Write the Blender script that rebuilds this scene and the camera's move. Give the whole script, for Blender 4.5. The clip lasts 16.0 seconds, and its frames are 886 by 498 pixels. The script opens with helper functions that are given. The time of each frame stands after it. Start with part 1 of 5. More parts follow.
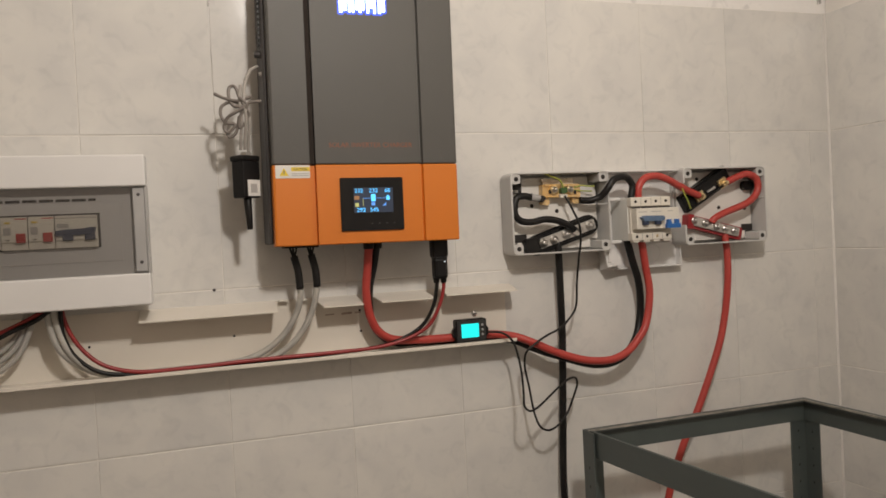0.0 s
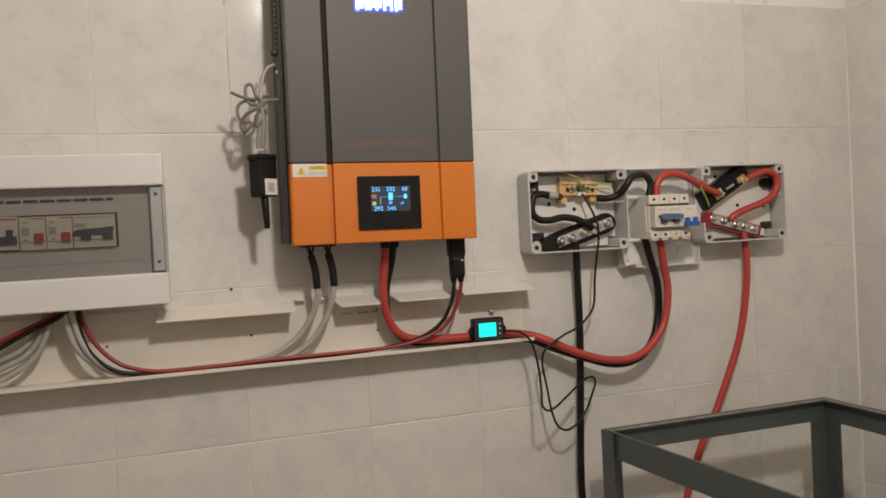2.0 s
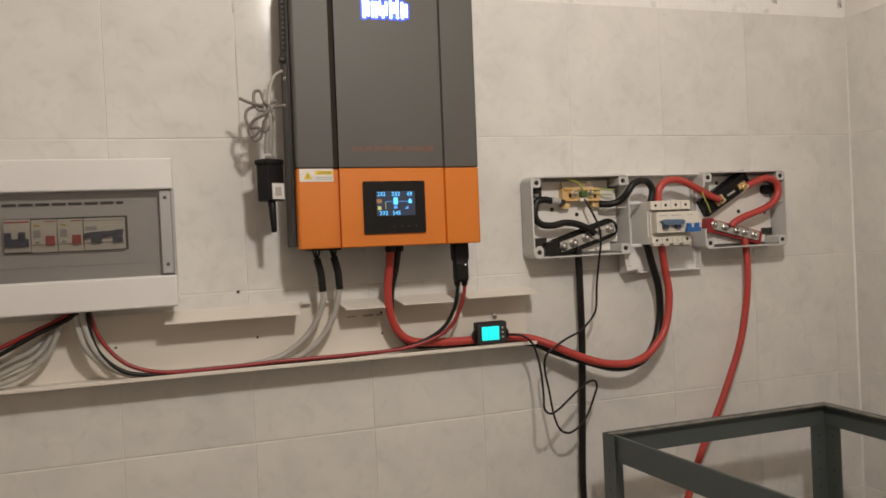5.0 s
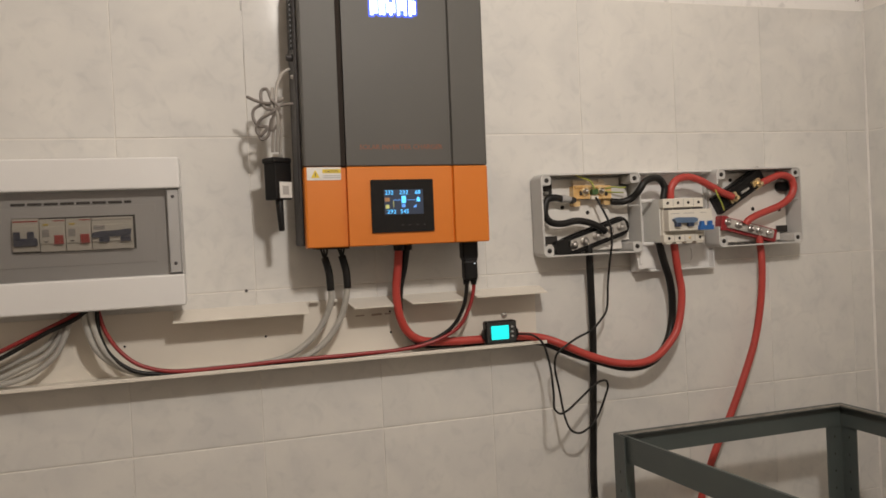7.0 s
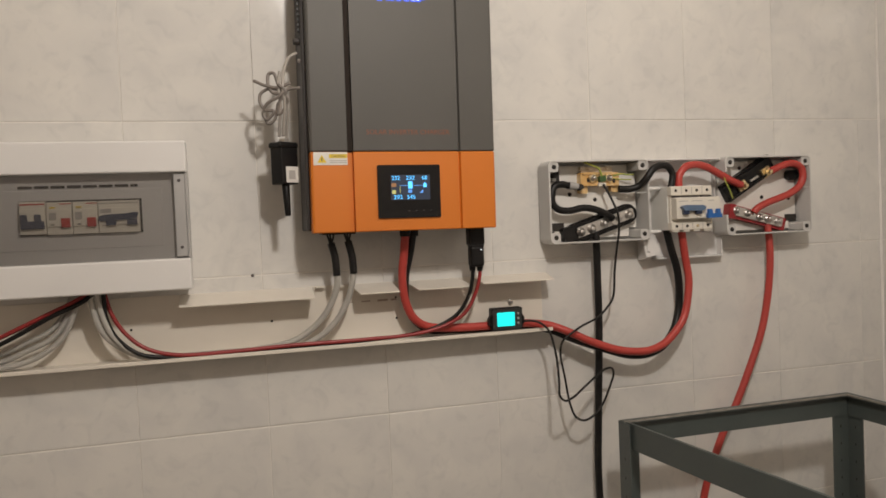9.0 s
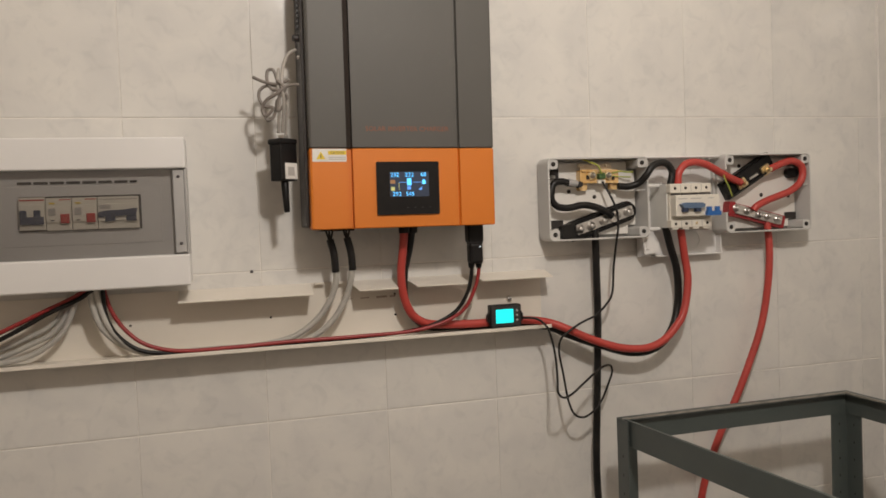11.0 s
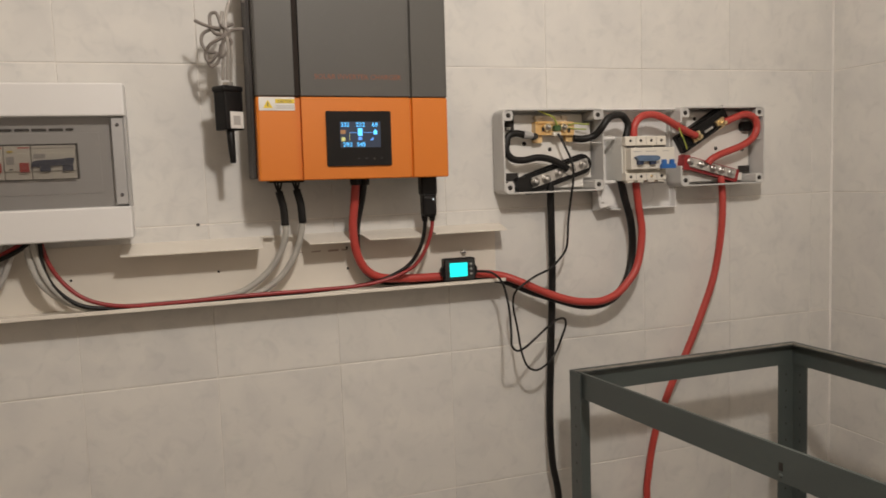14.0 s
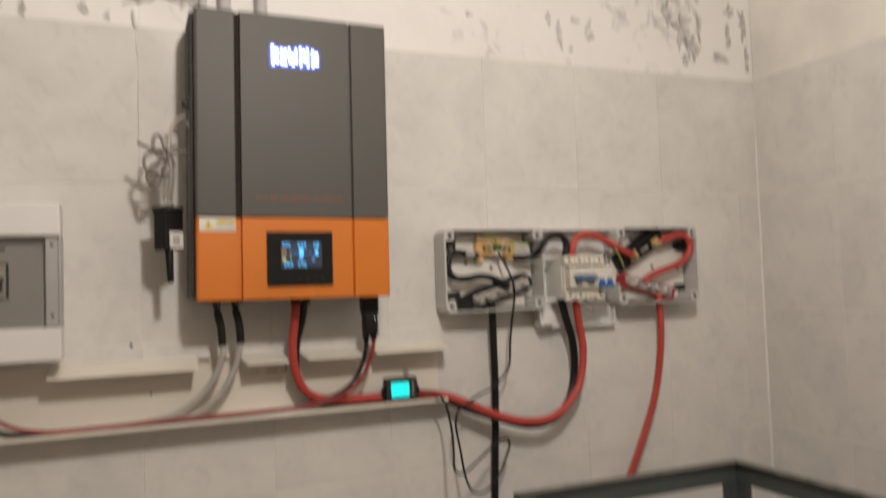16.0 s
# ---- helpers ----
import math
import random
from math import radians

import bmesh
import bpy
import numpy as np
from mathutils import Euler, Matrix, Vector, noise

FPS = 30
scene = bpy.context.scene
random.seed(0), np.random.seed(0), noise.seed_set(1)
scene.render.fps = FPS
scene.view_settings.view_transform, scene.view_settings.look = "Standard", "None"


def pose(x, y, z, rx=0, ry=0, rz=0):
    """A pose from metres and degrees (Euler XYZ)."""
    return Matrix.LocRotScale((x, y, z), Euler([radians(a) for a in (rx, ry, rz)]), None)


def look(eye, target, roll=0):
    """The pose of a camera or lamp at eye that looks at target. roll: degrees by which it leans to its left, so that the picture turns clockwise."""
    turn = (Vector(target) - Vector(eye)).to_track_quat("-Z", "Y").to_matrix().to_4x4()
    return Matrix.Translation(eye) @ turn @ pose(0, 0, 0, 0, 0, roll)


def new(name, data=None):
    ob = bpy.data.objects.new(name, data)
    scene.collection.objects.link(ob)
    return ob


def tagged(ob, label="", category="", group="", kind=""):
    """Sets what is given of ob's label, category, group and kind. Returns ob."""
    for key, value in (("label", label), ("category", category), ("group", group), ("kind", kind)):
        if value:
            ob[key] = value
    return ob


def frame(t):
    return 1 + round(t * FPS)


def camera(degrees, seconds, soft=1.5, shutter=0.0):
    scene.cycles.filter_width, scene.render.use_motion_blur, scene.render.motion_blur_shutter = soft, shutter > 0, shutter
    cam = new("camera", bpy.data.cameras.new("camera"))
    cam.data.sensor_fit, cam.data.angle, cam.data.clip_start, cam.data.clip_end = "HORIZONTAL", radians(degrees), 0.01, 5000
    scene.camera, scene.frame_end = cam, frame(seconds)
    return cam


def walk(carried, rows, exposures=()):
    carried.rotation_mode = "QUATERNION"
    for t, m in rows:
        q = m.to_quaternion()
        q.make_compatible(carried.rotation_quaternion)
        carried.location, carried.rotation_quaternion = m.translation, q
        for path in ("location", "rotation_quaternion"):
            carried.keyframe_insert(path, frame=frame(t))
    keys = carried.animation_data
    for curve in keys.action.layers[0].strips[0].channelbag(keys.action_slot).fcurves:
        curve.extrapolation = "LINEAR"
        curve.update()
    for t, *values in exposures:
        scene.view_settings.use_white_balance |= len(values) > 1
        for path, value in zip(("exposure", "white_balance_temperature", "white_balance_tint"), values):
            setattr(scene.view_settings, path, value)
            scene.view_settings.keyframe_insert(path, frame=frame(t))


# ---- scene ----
cam = camera(60.1, 16.0, 1.65, 0.55)
PATH = [
    (0, (0.145, -1.288, 1.569), (0.781, 0.608, 1.534), -2.9),
    (0.5, (0.15, -1.288, 1.578), (0.772, 0.613, 1.531), -2.9),
    (1, (0.15, -1.278, 1.57), (0.772, 0.623, 1.532), -3.0),
    (1.5, (0.143, -1.281, 1.578), (0.753, 0.623, 1.528), -2.9),
    (2, (0.135, -1.276, 1.572), (0.748, 0.628, 1.531), -3.0),
    (2.5, (0.14, -1.285, 1.576), (0.742, 0.622, 1.531), -3.0),
    (3, (0.154, -1.287, 1.569), (0.747, 0.622, 1.533), -3.1),
    (5.3, (0.127, -1.295, 1.572), (0.733, 0.611, 1.545), -2.7),
    (5.5, (0.138, -1.299, 1.583), (0.714, 0.616, 1.536), -2.6),
    (6, (0.131, -1.283, 1.579), (0.702, 0.633, 1.528), -2.6),
    (6.5, (0.139, -1.282, 1.585), (0.707, 0.635, 1.528), -2.6),
    (7, (0.143, -1.287, 1.573), (0.708, 0.632, 1.54), -2.8),
    (7.5, (0.148, -1.288, 1.573), (0.703, 0.633, 1.527), -2.7),
    (8, (0.148, -1.295, 1.578), (0.698, 0.628, 1.531), -2.8),
    (8.5, (0.15, -1.288, 1.565), (0.69, 0.638, 1.526), -2.8),
    (9, (0.144, -1.284, 1.57), (0.691, 0.639, 1.506), -2.4),
    (11.5, (0.149, -1.287, 1.57), (0.69, 0.637, 1.492), -2.2),
    (12, (0.148, -1.276, 1.567), (0.721, 0.636, 1.447), -2.1),
    (12.5, (0.146, -1.271, 1.561), (0.721, 0.64, 1.428), -2.2),
    (13, (0.143, -1.272, 1.569), (0.719, 0.637, 1.414), -2.0),
    (13.5, (0.154, -1.27, 1.559), (0.747, 0.633, 1.391), -2.0),
    (14, (0.168, -1.272, 1.561), (0.798, 0.617, 1.374), -2.1),
    (14.5, (0.178, -1.276, 1.556), (0.844, 0.602, 1.396), -2.4),
    (15, (0.173, -1.292, 1.561), (0.866, 0.581, 1.439), -2.5),
    (15.2, (0.179, -1.292, 1.557), (0.879, 0.579, 1.462), -2.5),
    (15.5, (0.181, -1.289, 1.56), (0.922, 0.568, 1.495), -2.5),
    (15.7, (0.18, -1.284, 1.558), (0.95, 0.562, 1.533), -2.2),
    (15.8, (0.18, -1.279, 1.559), (0.955, 0.565, 1.574), -2.1),
    (15.9, (0.185, -1.282, 1.572), (0.95, 0.565, 1.597), -2.0),
    (16, (0.183, -1.28, 1.578), (0.943, 0.568, 1.669), -2.0),
]
EXPOSURES = [(0, -0.03), (9, -0.02), (11.5, 0.04), (14, 0.06), (15, 0.04), (15.6, 0.03), (16, -0.02)]
walk(cam, [(t, look(eye, target, roll)) for t, eye, target, roll in PATH], EXPOSURES)

# ---------------------------------------------------------------- light
world = bpy.data.worlds.new("room_air")
scene.world = world
world.use_nodes = True
world.node_tree.nodes["Background"].inputs[0].default_value = (1.0, 0.85, 0.7, 1)
world.node_tree.nodes["Background"].inputs[1].default_value = 0.02
LAMP = (0.452, -1.160, 2.305)
LAMP_POWER = 35.6
LAMP_COLOUR = (0.99, 0.912, 0.838)
bulb_light = bpy.data.lights.new("bulb_light", "POINT")
bulb_light.energy, bulb_light.color, bulb_light.shadow_soft_size = LAMP_POWER, LAMP_COLOUR, 0.052
new("bulb_light", bulb_light).location = LAMP


# ---------------------------------------------------------------- materials
def material(name, colour, rough=0.5, metal=0.0, second=None, scale=8.0, amount=1.0, bump=0.0, bump_scale=60.0,
             coat=0.0, vary=0.0, rough_vary=0.08, emit=None, strength=0.0, spec=0.5, distort=0.0):
    """A surface whose colour drifts at two scales, with grain in its relief."""
    m = bpy.data.materials.new(name)
    m.use_nodes = True
    nt = m.node_tree
    b = nt.nodes["Principled BSDF"]
    link = nt.links.new
    co = nt.nodes.new("ShaderNodeTexCoord")
    src = co.outputs["Object"]
    if vary:
        info = nt.nodes.new("ShaderNodeObjectInfo")
        mul = nt.nodes.new("ShaderNodeMath")
        mul.operation = "MULTIPLY"
        mul.inputs[1].default_value = 37.0
        link(info.outputs["Random"], mul.inputs[0])
        add = nt.nodes.new("ShaderNodeVectorMath")
        link(src, add.inputs[0])
        link(mul.outputs[0], add.inputs[1])
        src = add.outputs[0]
    n1 = nt.nodes.new("ShaderNodeTexNoise")
    n1.inputs["Scale"].default_value, n1.inputs["Detail"].default_value = scale, 6
    n1.inputs["Distortion"].default_value = distort
    link(src, n1.inputs["Vector"])
    n2 = nt.nodes.new("ShaderNodeTexNoise")
    n2.inputs["Scale"].default_value, n2.inputs["Detail"].default_value = bump_scale, 4
    link(src, n2.inputs["Vector"])
    ramp = nt.nodes.new("ShaderNodeValToRGB")
    ramp.color_ramp.elements[0].position, ramp.color_ramp.elements[1].position = 0.36, 0.66
    c2 = second or tuple(c * 0.86 for c in colour)
    ramp.color_ramp.elements[0].color, ramp.color_ramp.elements[1].color = (*colour, 1), (*c2, 1)
    link(n1.outputs["Fac"], ramp.inputs[0])
    out = ramp.outputs[0]
    if vary:
        hsv = nt.nodes.new("ShaderNodeHueSaturation")
        rng = nt.nodes.new("ShaderNodeMapRange")
        rng.inputs["To Min"].default_value, rng.inputs["To Max"].default_value = 1 - vary, 1 + vary
        link(info.outputs["Random"], rng.inputs[0])
        link(rng.outputs[0], hsv.inputs["Value"])
        link(out, hsv.inputs["Color"])
        out = hsv.outputs[0]
    link(out, b.inputs["Base Color"])
    r = nt.nodes.new("ShaderNodeMapRange")
    r.inputs["To Min"].default_value, r.inputs["To Max"].default_value = max(rough - rough_vary, 0.02), min(rough + rough_vary, 1)
    link(n2.outputs["Fac"], r.inputs[0])
    link(r.outputs[0], b.inputs["Roughness"])
    b.inputs["Metallic"].default_value = metal
    b.inputs["Specular IOR Level"].default_value = spec
    b.inputs["Coat Weight"].default_value = coat
    if bump:
        bp = nt.nodes.new("ShaderNodeBump")
        bp.inputs["Strength"].default_value, bp.inputs["Distance"].default_value = bump, 0.002
        link(n2.outputs["Fac"], bp.inputs["Height"])
        link(bp.outputs[0], b.inputs["Normal"])
    if emit:
        b.inputs["Emission Color"].default_value = (*emit, 1)
        b.inputs["Emission Strength"].default_value = strength
    return m


def tile_material():
    """Glazed cream tile with faint cloudy grey veins and a slightly wavy glaze."""
    m = material("glazed_tile", (0.708, 0.688, 0.648), 0.14, second=(0.640, 0.626, 0.600), scale=11.0, distort=0.7, vary=0.02, spec=0.20, rough_vary=0.03)
    nt = m.node_tree
    b = nt.nodes["Principled BSDF"]
    link = nt.links.new
    co = nt.nodes.new("ShaderNodeTexCoord")
    info = nt.nodes.new("ShaderNodeObjectInfo")
    add = nt.nodes.new("ShaderNodeVectorMath")
    mul = nt.nodes.new("ShaderNodeMath")
    mul.operation, mul.inputs[1].default_value = "MULTIPLY", 53.0
    link(info.outputs["Random"], mul.inputs[0])
    link(co.outputs["Object"], add.inputs[0])
    link(mul.outputs[0], add.inputs[1])
    vein = nt.nodes.new("ShaderNodeTexNoise")
    vein.inputs["Scale"].default_value, vein.inputs["Detail"].default_value, vein.inputs["Distortion"].default_value = 34.0, 6, 1.1
    link(add.outputs[0], vein.inputs["Vector"])
    ramp = nt.nodes.new("ShaderNodeValToRGB")
    ramp.color_ramp.elements[0].position, ramp.color_ramp.elements[1].position = 0.52, 0.72
    ramp.color_ramp.elements[0].color, ramp.color_ramp.elements[1].color = (1, 1, 1, 1), (0.92, 0.925, 0.932, 1)
    link(vein.outputs["Fac"], ramp.inputs[0])
    mix = nt.nodes.new("ShaderNodeMix")
    mix.data_type, mix.blend_type = "RGBA", "MULTIPLY"
    mix.inputs[0].default_value = 1.0
    old = b.inputs["Base Color"].links[0].from_socket
    link(old, mix.inputs[6])
    link(ramp.outputs[0], mix.inputs[7])
    link(mix.outputs[2], b.inputs["Base Color"])
    wave = nt.nodes.new("ShaderNodeTexNoise")
    wave.inputs["Scale"].default_value = 22.0
    link(add.outputs[0], wave.inputs["Vector"])
    bp = nt.nodes.new("ShaderNodeBump")
    bp.inputs["Strength"].default_value, bp.inputs["Distance"].default_value = 0.09, 0.002
    link(wave.outputs["Fac"], bp.inputs["Height"])
    link(bp.outputs[0], b.inputs["Normal"])
    return m


def plaster_material():
    """Whitewashed plaster, peeled to grey render in ragged patches."""
    m = material("peeling_plaster", (0.83, 0.81, 0.79), 0.9, second=(0.79, 0.765, 0.74), scale=5.0, bump=0.5, bump_scale=45.0)
    nt = m.node_tree
    b = nt.nodes["Principled BSDF"]
    link = nt.links.new
    co = nt.nodes.new("ShaderNodeTexCoord")
    big = nt.nodes.new("ShaderNodeTexNoise")
    big.inputs["Scale"].default_value, big.inputs["Detail"].default_value = 5.2, 2
    fine = nt.nodes.new("ShaderNodeTexNoise")
    fine.inputs["Scale"].default_value, fine.inputs["Detail"].default_value, fine.inputs["Distortion"].default_value = 24.0, 8, 1.5
    link(co.outputs["Object"], big.inputs["Vector"])
    link(co.outputs["Object"], fine.inputs["Vector"])
    prod = nt.nodes.new("ShaderNodeMath")
    prod.operation = "MULTIPLY"
    link(big.outputs["Fac"], prod.inputs[0])
    link(fine.outputs["Fac"], prod.inputs[1])
    ramp = nt.nodes.new("ShaderNodeValToRGB")
    ramp.color_ramp.elements[0].position, ramp.color_ramp.elements[1].position = 0.30, 0.44
    link(prod.outputs[0], ramp.inputs[0])
    mix = nt.nodes.new("ShaderNodeMix")
    mix.data_type = "RGBA"
    old = b.inputs["Base Color"].links[0].from_socket
    link(ramp.outputs[0], mix.inputs[0])
    link(old, mix.inputs[6])
    mix.inputs[7].default_value = (0.50, 0.49, 0.48, 1)
    link(mix.outputs[2], b.inputs["Base Color"])
    return m


def window_material():
    m = bpy.data.materials.new("smoked_pane")
    m.use_nodes = True
    nt = m.node_tree
    for n in list(nt.nodes):
        nt.nodes.remove(n)
    out = nt.nodes.new("ShaderNodeOutputMaterial")
    mix = nt.nodes.new("ShaderNodeMixShader")
    tr = nt.nodes.new("ShaderNodeBsdfTransparent")
    gl = nt.nodes.new("ShaderNodeBsdfGlossy")
    fr = nt.nodes.new("ShaderNodeFresnel")
    fr.inputs[0].default_value = 1.45
    tr.inputs[0].default_value = (0.862, 0.855, 0.842, 1)
    gl.inputs["Roughness"].default_value = 0.12
    nt.links.new(fr.outputs[0], mix.inputs[0])
    nt.links.new(tr.outputs[0], mix.inputs[1])
    nt.links.new(gl.outputs[0], mix.inputs[2])
    haze = nt.nodes.new("ShaderNodeBsdfDiffuse")
    haze.inputs[0].default_value = (0.40, 0.37, 0.36, 1)
    veil = nt.nodes.new("ShaderNodeMixShader")
    veil.inputs[0].default_value = 0.05
    nt.links.new(mix.outputs[0], veil.inputs[1])
    nt.links.new(haze.outputs[0], veil.inputs[2])
    nt.links.new(veil.outputs[0], out.inputs[0])
    return m


TILE = tile_material()
PLASTER = plaster_material()
GROUT = material("grout", (0.80, 0.77, 0.72), 0.8, second=(0.70, 0.67, 0.62), scale=14, bump=0.4, bump_scale=200)
BEAD = material("corner_grout", (0.74, 0.715, 0.675), 0.6, second=(0.68, 0.655, 0.615), scale=30, bump=0.5, bump_scale=90)
PAINT = material("wall_paint", (0.85, 0.815, 0.76), 0.8, bump=0.2, bump_scale=80)
SHELL_PAINT = material("back_wall_paint", (0.58, 0.525, 0.46), 0.8, bump=0.2, bump_scale=80)
RENDER_GREY = material("bare_render", (0.36, 0.35, 0.335), 0.95, second=(0.66, 0.64, 0.61), scale=55, bump=0.6, bump_scale=120)
RENDER_PALE = material("thin_whitewash", (0.52, 0.51, 0.49), 0.95, second=(0.74, 0.72, 0.69), scale=60, bump=0.5, bump_scale=120)
FLOOR = material("floor_tile", (0.42, 0.38, 0.34), 0.4, scale=5)
WHITE_PVC = material("white_plastic", (0.745, 0.732, 0.715), 0.35, second=(0.705, 0.692, 0.675), scale=4, bump=0.03, bump_scale=300)
GLAZE_WHITE = material("glazed_grout", (0.88, 0.87, 0.85), 0.10, second=(0.82, 0.81, 0.79), scale=30, coat=0.5, rough_vary=0.04)
DUCT_PVC = material("duct_plastic", (0.76, 0.71, 0.63), 0.42, second=(0.70, 0.65, 0.57), scale=6, bump=0.04, bump_scale=120)
GREY_PVC = material("box_plastic", (0.57, 0.56, 0.54), 0.42, second=(0.53, 0.52, 0.50), scale=7, bump=0.05, bump_scale=260)
PLATE = material("mounting_plate", (0.78, 0.76, 0.72), 0.5, second=(0.72, 0.69, 0.64), scale=12)
PANEL_GREY = material("breaker_panel", (0.61, 0.60, 0.595), 0.4, second=(0.56, 0.55, 0.545), scale=5)
STRIP_GREY = material("hinge_strip", (0.42, 0.41, 0.40), 0.35)
SMOKED = window_material()
INV_GREY = material("powder_coat_grey", (0.096, 0.0915, 0.083), 0.48, second=(0.088, 0.084, 0.0765), scale=4, bump=0.16, bump_scale=700, spec=0.32)
INV_SIDE = material("inverter_housing_dark", (0.042, 0.037, 0.036), 0.5, bump=0.1, bump_scale=500)
INV_GROOVE = material("groove_strip_dark", (0.036, 0.029, 0.025), 0.9, bump=0.1, bump_scale=300, spec=0.1)
INV_ORANGE = material("powder_coat_orange", (0.64, 0.180, 0.014), 0.45, second=(0.60, 0.166, 0.013), scale=4, bump=0.14, bump_scale=700)
BLACK = material("black_plastic", (0.007, 0.0065, 0.0065), 0.4, second=(0.011, 0.010, 0.010), scale=20, bump=0.05, bump_scale=300, spec=0.25)
BLACK_GLOSS = material("screen_glass", (0.008, 0.008, 0.009), 0.12, spec=0.5, rough_vary=0.03)
BEZEL = material("dark_grey_bezel", (0.035, 0.034, 0.034), 0.35, scale=20, bump=0.05, bump_scale=300)
BLACK_RUBBER = material("black_cable_sheath", (0.008, 0.0075, 0.0075), 0.42, second=(0.014, 0.013, 0.012), scale=30, bump=0.08, bump_scale=200, spec=0.3)
RED_RUBBER = material("red_cable_sheath", (0.46, 0.055, 0.043), 0.4, second=(0.42, 0.048, 0.038), scale=24, bump=0.06, bump_scale=180)
RED_THIN = material("red_wire_sheath", (0.30, 0.028, 0.028), 0.4, scale=24)
GREY_RUBBER = material("grey_cable_sheath", (0.47, 0.455, 0.41), 0.45, second=(0.38, 0.365, 0.34), scale=22, bump=0.06, bump_scale=180)
COIL_GREY = material("grey_lead_sheath", (0.21, 0.185, 0.165), 0.45, scale=20)
LEAD_WHITE = material("translucent_lead", (0.39, 0.36, 0.325), 0.3, scale=20)
RED_PLASTIC = material("red_busbar_base", (0.30, 0.016, 0.020), 0.35, scale=20)
STEEL = material("zinc_steel", (0.70, 0.68, 0.65), 0.34, 1.0, second=(0.58, 0.56, 0.54), scale=40, bump=0.1, bump_scale=150)
BRASS = material("brass", (0.80, 0.64, 0.38), 0.42, 0.9, scale=40, bump=0.1, bump_scale=150)
AMBER = material("amber_fuse_body", (0.60, 0.34, 0.10), 0.20, second=(0.74, 0.52, 0.25), scale=30, coat=0.3)
AMBER_PALE = material("pale_amber_plastic", (0.70, 0.58, 0.42), 0.25, second=(0.76, 0.68, 0.54), scale=30, coat=0.3)
GREEN = material("green_terminal", (0.05, 0.11, 0.03), 0.5)
YELLOW_GREEN = material("earth_wire", (0.50, 0.46, 0.08), 0.5, second=(0.22, 0.33, 0.06), scale=60)
CREAM = material("breaker_cream", (0.72, 0.68, 0.60), 0.4, second=(0.68, 0.64, 0.56), scale=9)
BRK_SIDE = material("breaker_side_grey", (0.74, 0.73, 0.69), 0.5, scale=9)
BLUE = material("blue_toggle", (0.02, 0.13, 0.42), 0.35, scale=20)
BLUE_DARK = material("slate_toggle", (0.10, 0.16, 0.26), 0.35, scale=20)
NAVY = material("navy_toggle", (0.026, 0.040, 0.085), 0.4, scale=20)
RED_TOGGLE = material("red_toggle", (0.48, 0.03, 0.02), 0.4, scale=20)
LABEL = material("paper_label", (0.72, 0.70, 0.66), 0.6, scale=40)
FADED_INK = material("faded_print", (0.34, 0.26, 0.21), 0.7, second=(0.52, 0.44, 0.37), scale=90)
INK = material("dark_print", (0.10, 0.09, 0.09), 0.7)
YELLOW = material("yellow_print", (0.75, 0.55, 0.03), 0.5)
ORANGE_INK = material("orange_print", (0.29, 0.072, 0.026), 0.55, second=(0.20, 0.068, 0.034), scale=160)
GREY_INK = material("grey_print", (0.42, 0.40, 0.38), 0.6)
# dark colour put on for the shade inside holes and slots; also dark metal
DARK_HOLE = material("hole_shadow", (0.03, 0.026, 0.023), 0.8)
RACK = material("rack_enamel", (0.076, 0.092, 0.087), 0.42, second=(0.067, 0.080, 0.077), scale=10, bump=0.12, bump_scale=400, spec=0.5)
RACK_WORN_LIT = material("rubbed_lit_enamel", (0.34, 0.31, 0.27), 0.45, second=(0.17, 0.165, 0.15), scale=34, bump=0.2, bump_scale=260)
LOGO_WHITE = material("lit_logo", (0.9, 0.95, 1.0), 0.5, emit=(0.75, 0.92, 1.0), strength=2.2)
LOGO_HALO = material("lit_logo_halo", (0.02, 0.05, 0.4), 0.5, emit=(0.06, 0.13, 0.95), strength=0.85)
LOGO_CYAN = material("lit_logo_window", (0.1, 0.5, 0.8), 0.5, emit=(0.06, 0.40, 1.0), strength=1.0)
LCD_BACK = material("lcd_backlight", (0.02, 0.03, 0.05), 0.3, emit=(0.06, 0.07, 0.11), strength=0.30)
LCD_CYAN = material("lcd_cyan", (0.1, 0.4, 0.6), 0.4, emit=(0.08, 0.48, 1.0), strength=1.5)
LCD_BLUE = material("lcd_blue", (0.1, 0.3, 0.6), 0.4, emit=(0.10, 0.30, 0.9), strength=0.7)
LCD_YELLOW = material("lcd_yellow", (0.4, 0.4, 0.2), 0.4, emit=(0.50, 0.50, 0.12), strength=0.6)
LCD_BROWN = material("lcd_brown", (0.3, 0.16, 0.08), 0.4, emit=(0.30, 0.14, 0.05), strength=0.4)
METER_LIT = material("meter_backlight", (0.0, 0.6, 0.6), 0.4, emit=(0.02, 0.76, 0.74), strength=0.95)
LED = material("indicator_led", (0.8, 0.85, 0.9), 0.4, emit=(0.8, 0.9, 1.0), strength=0.8)


# ---------------------------------------------------------------- builders
PLACE = {}


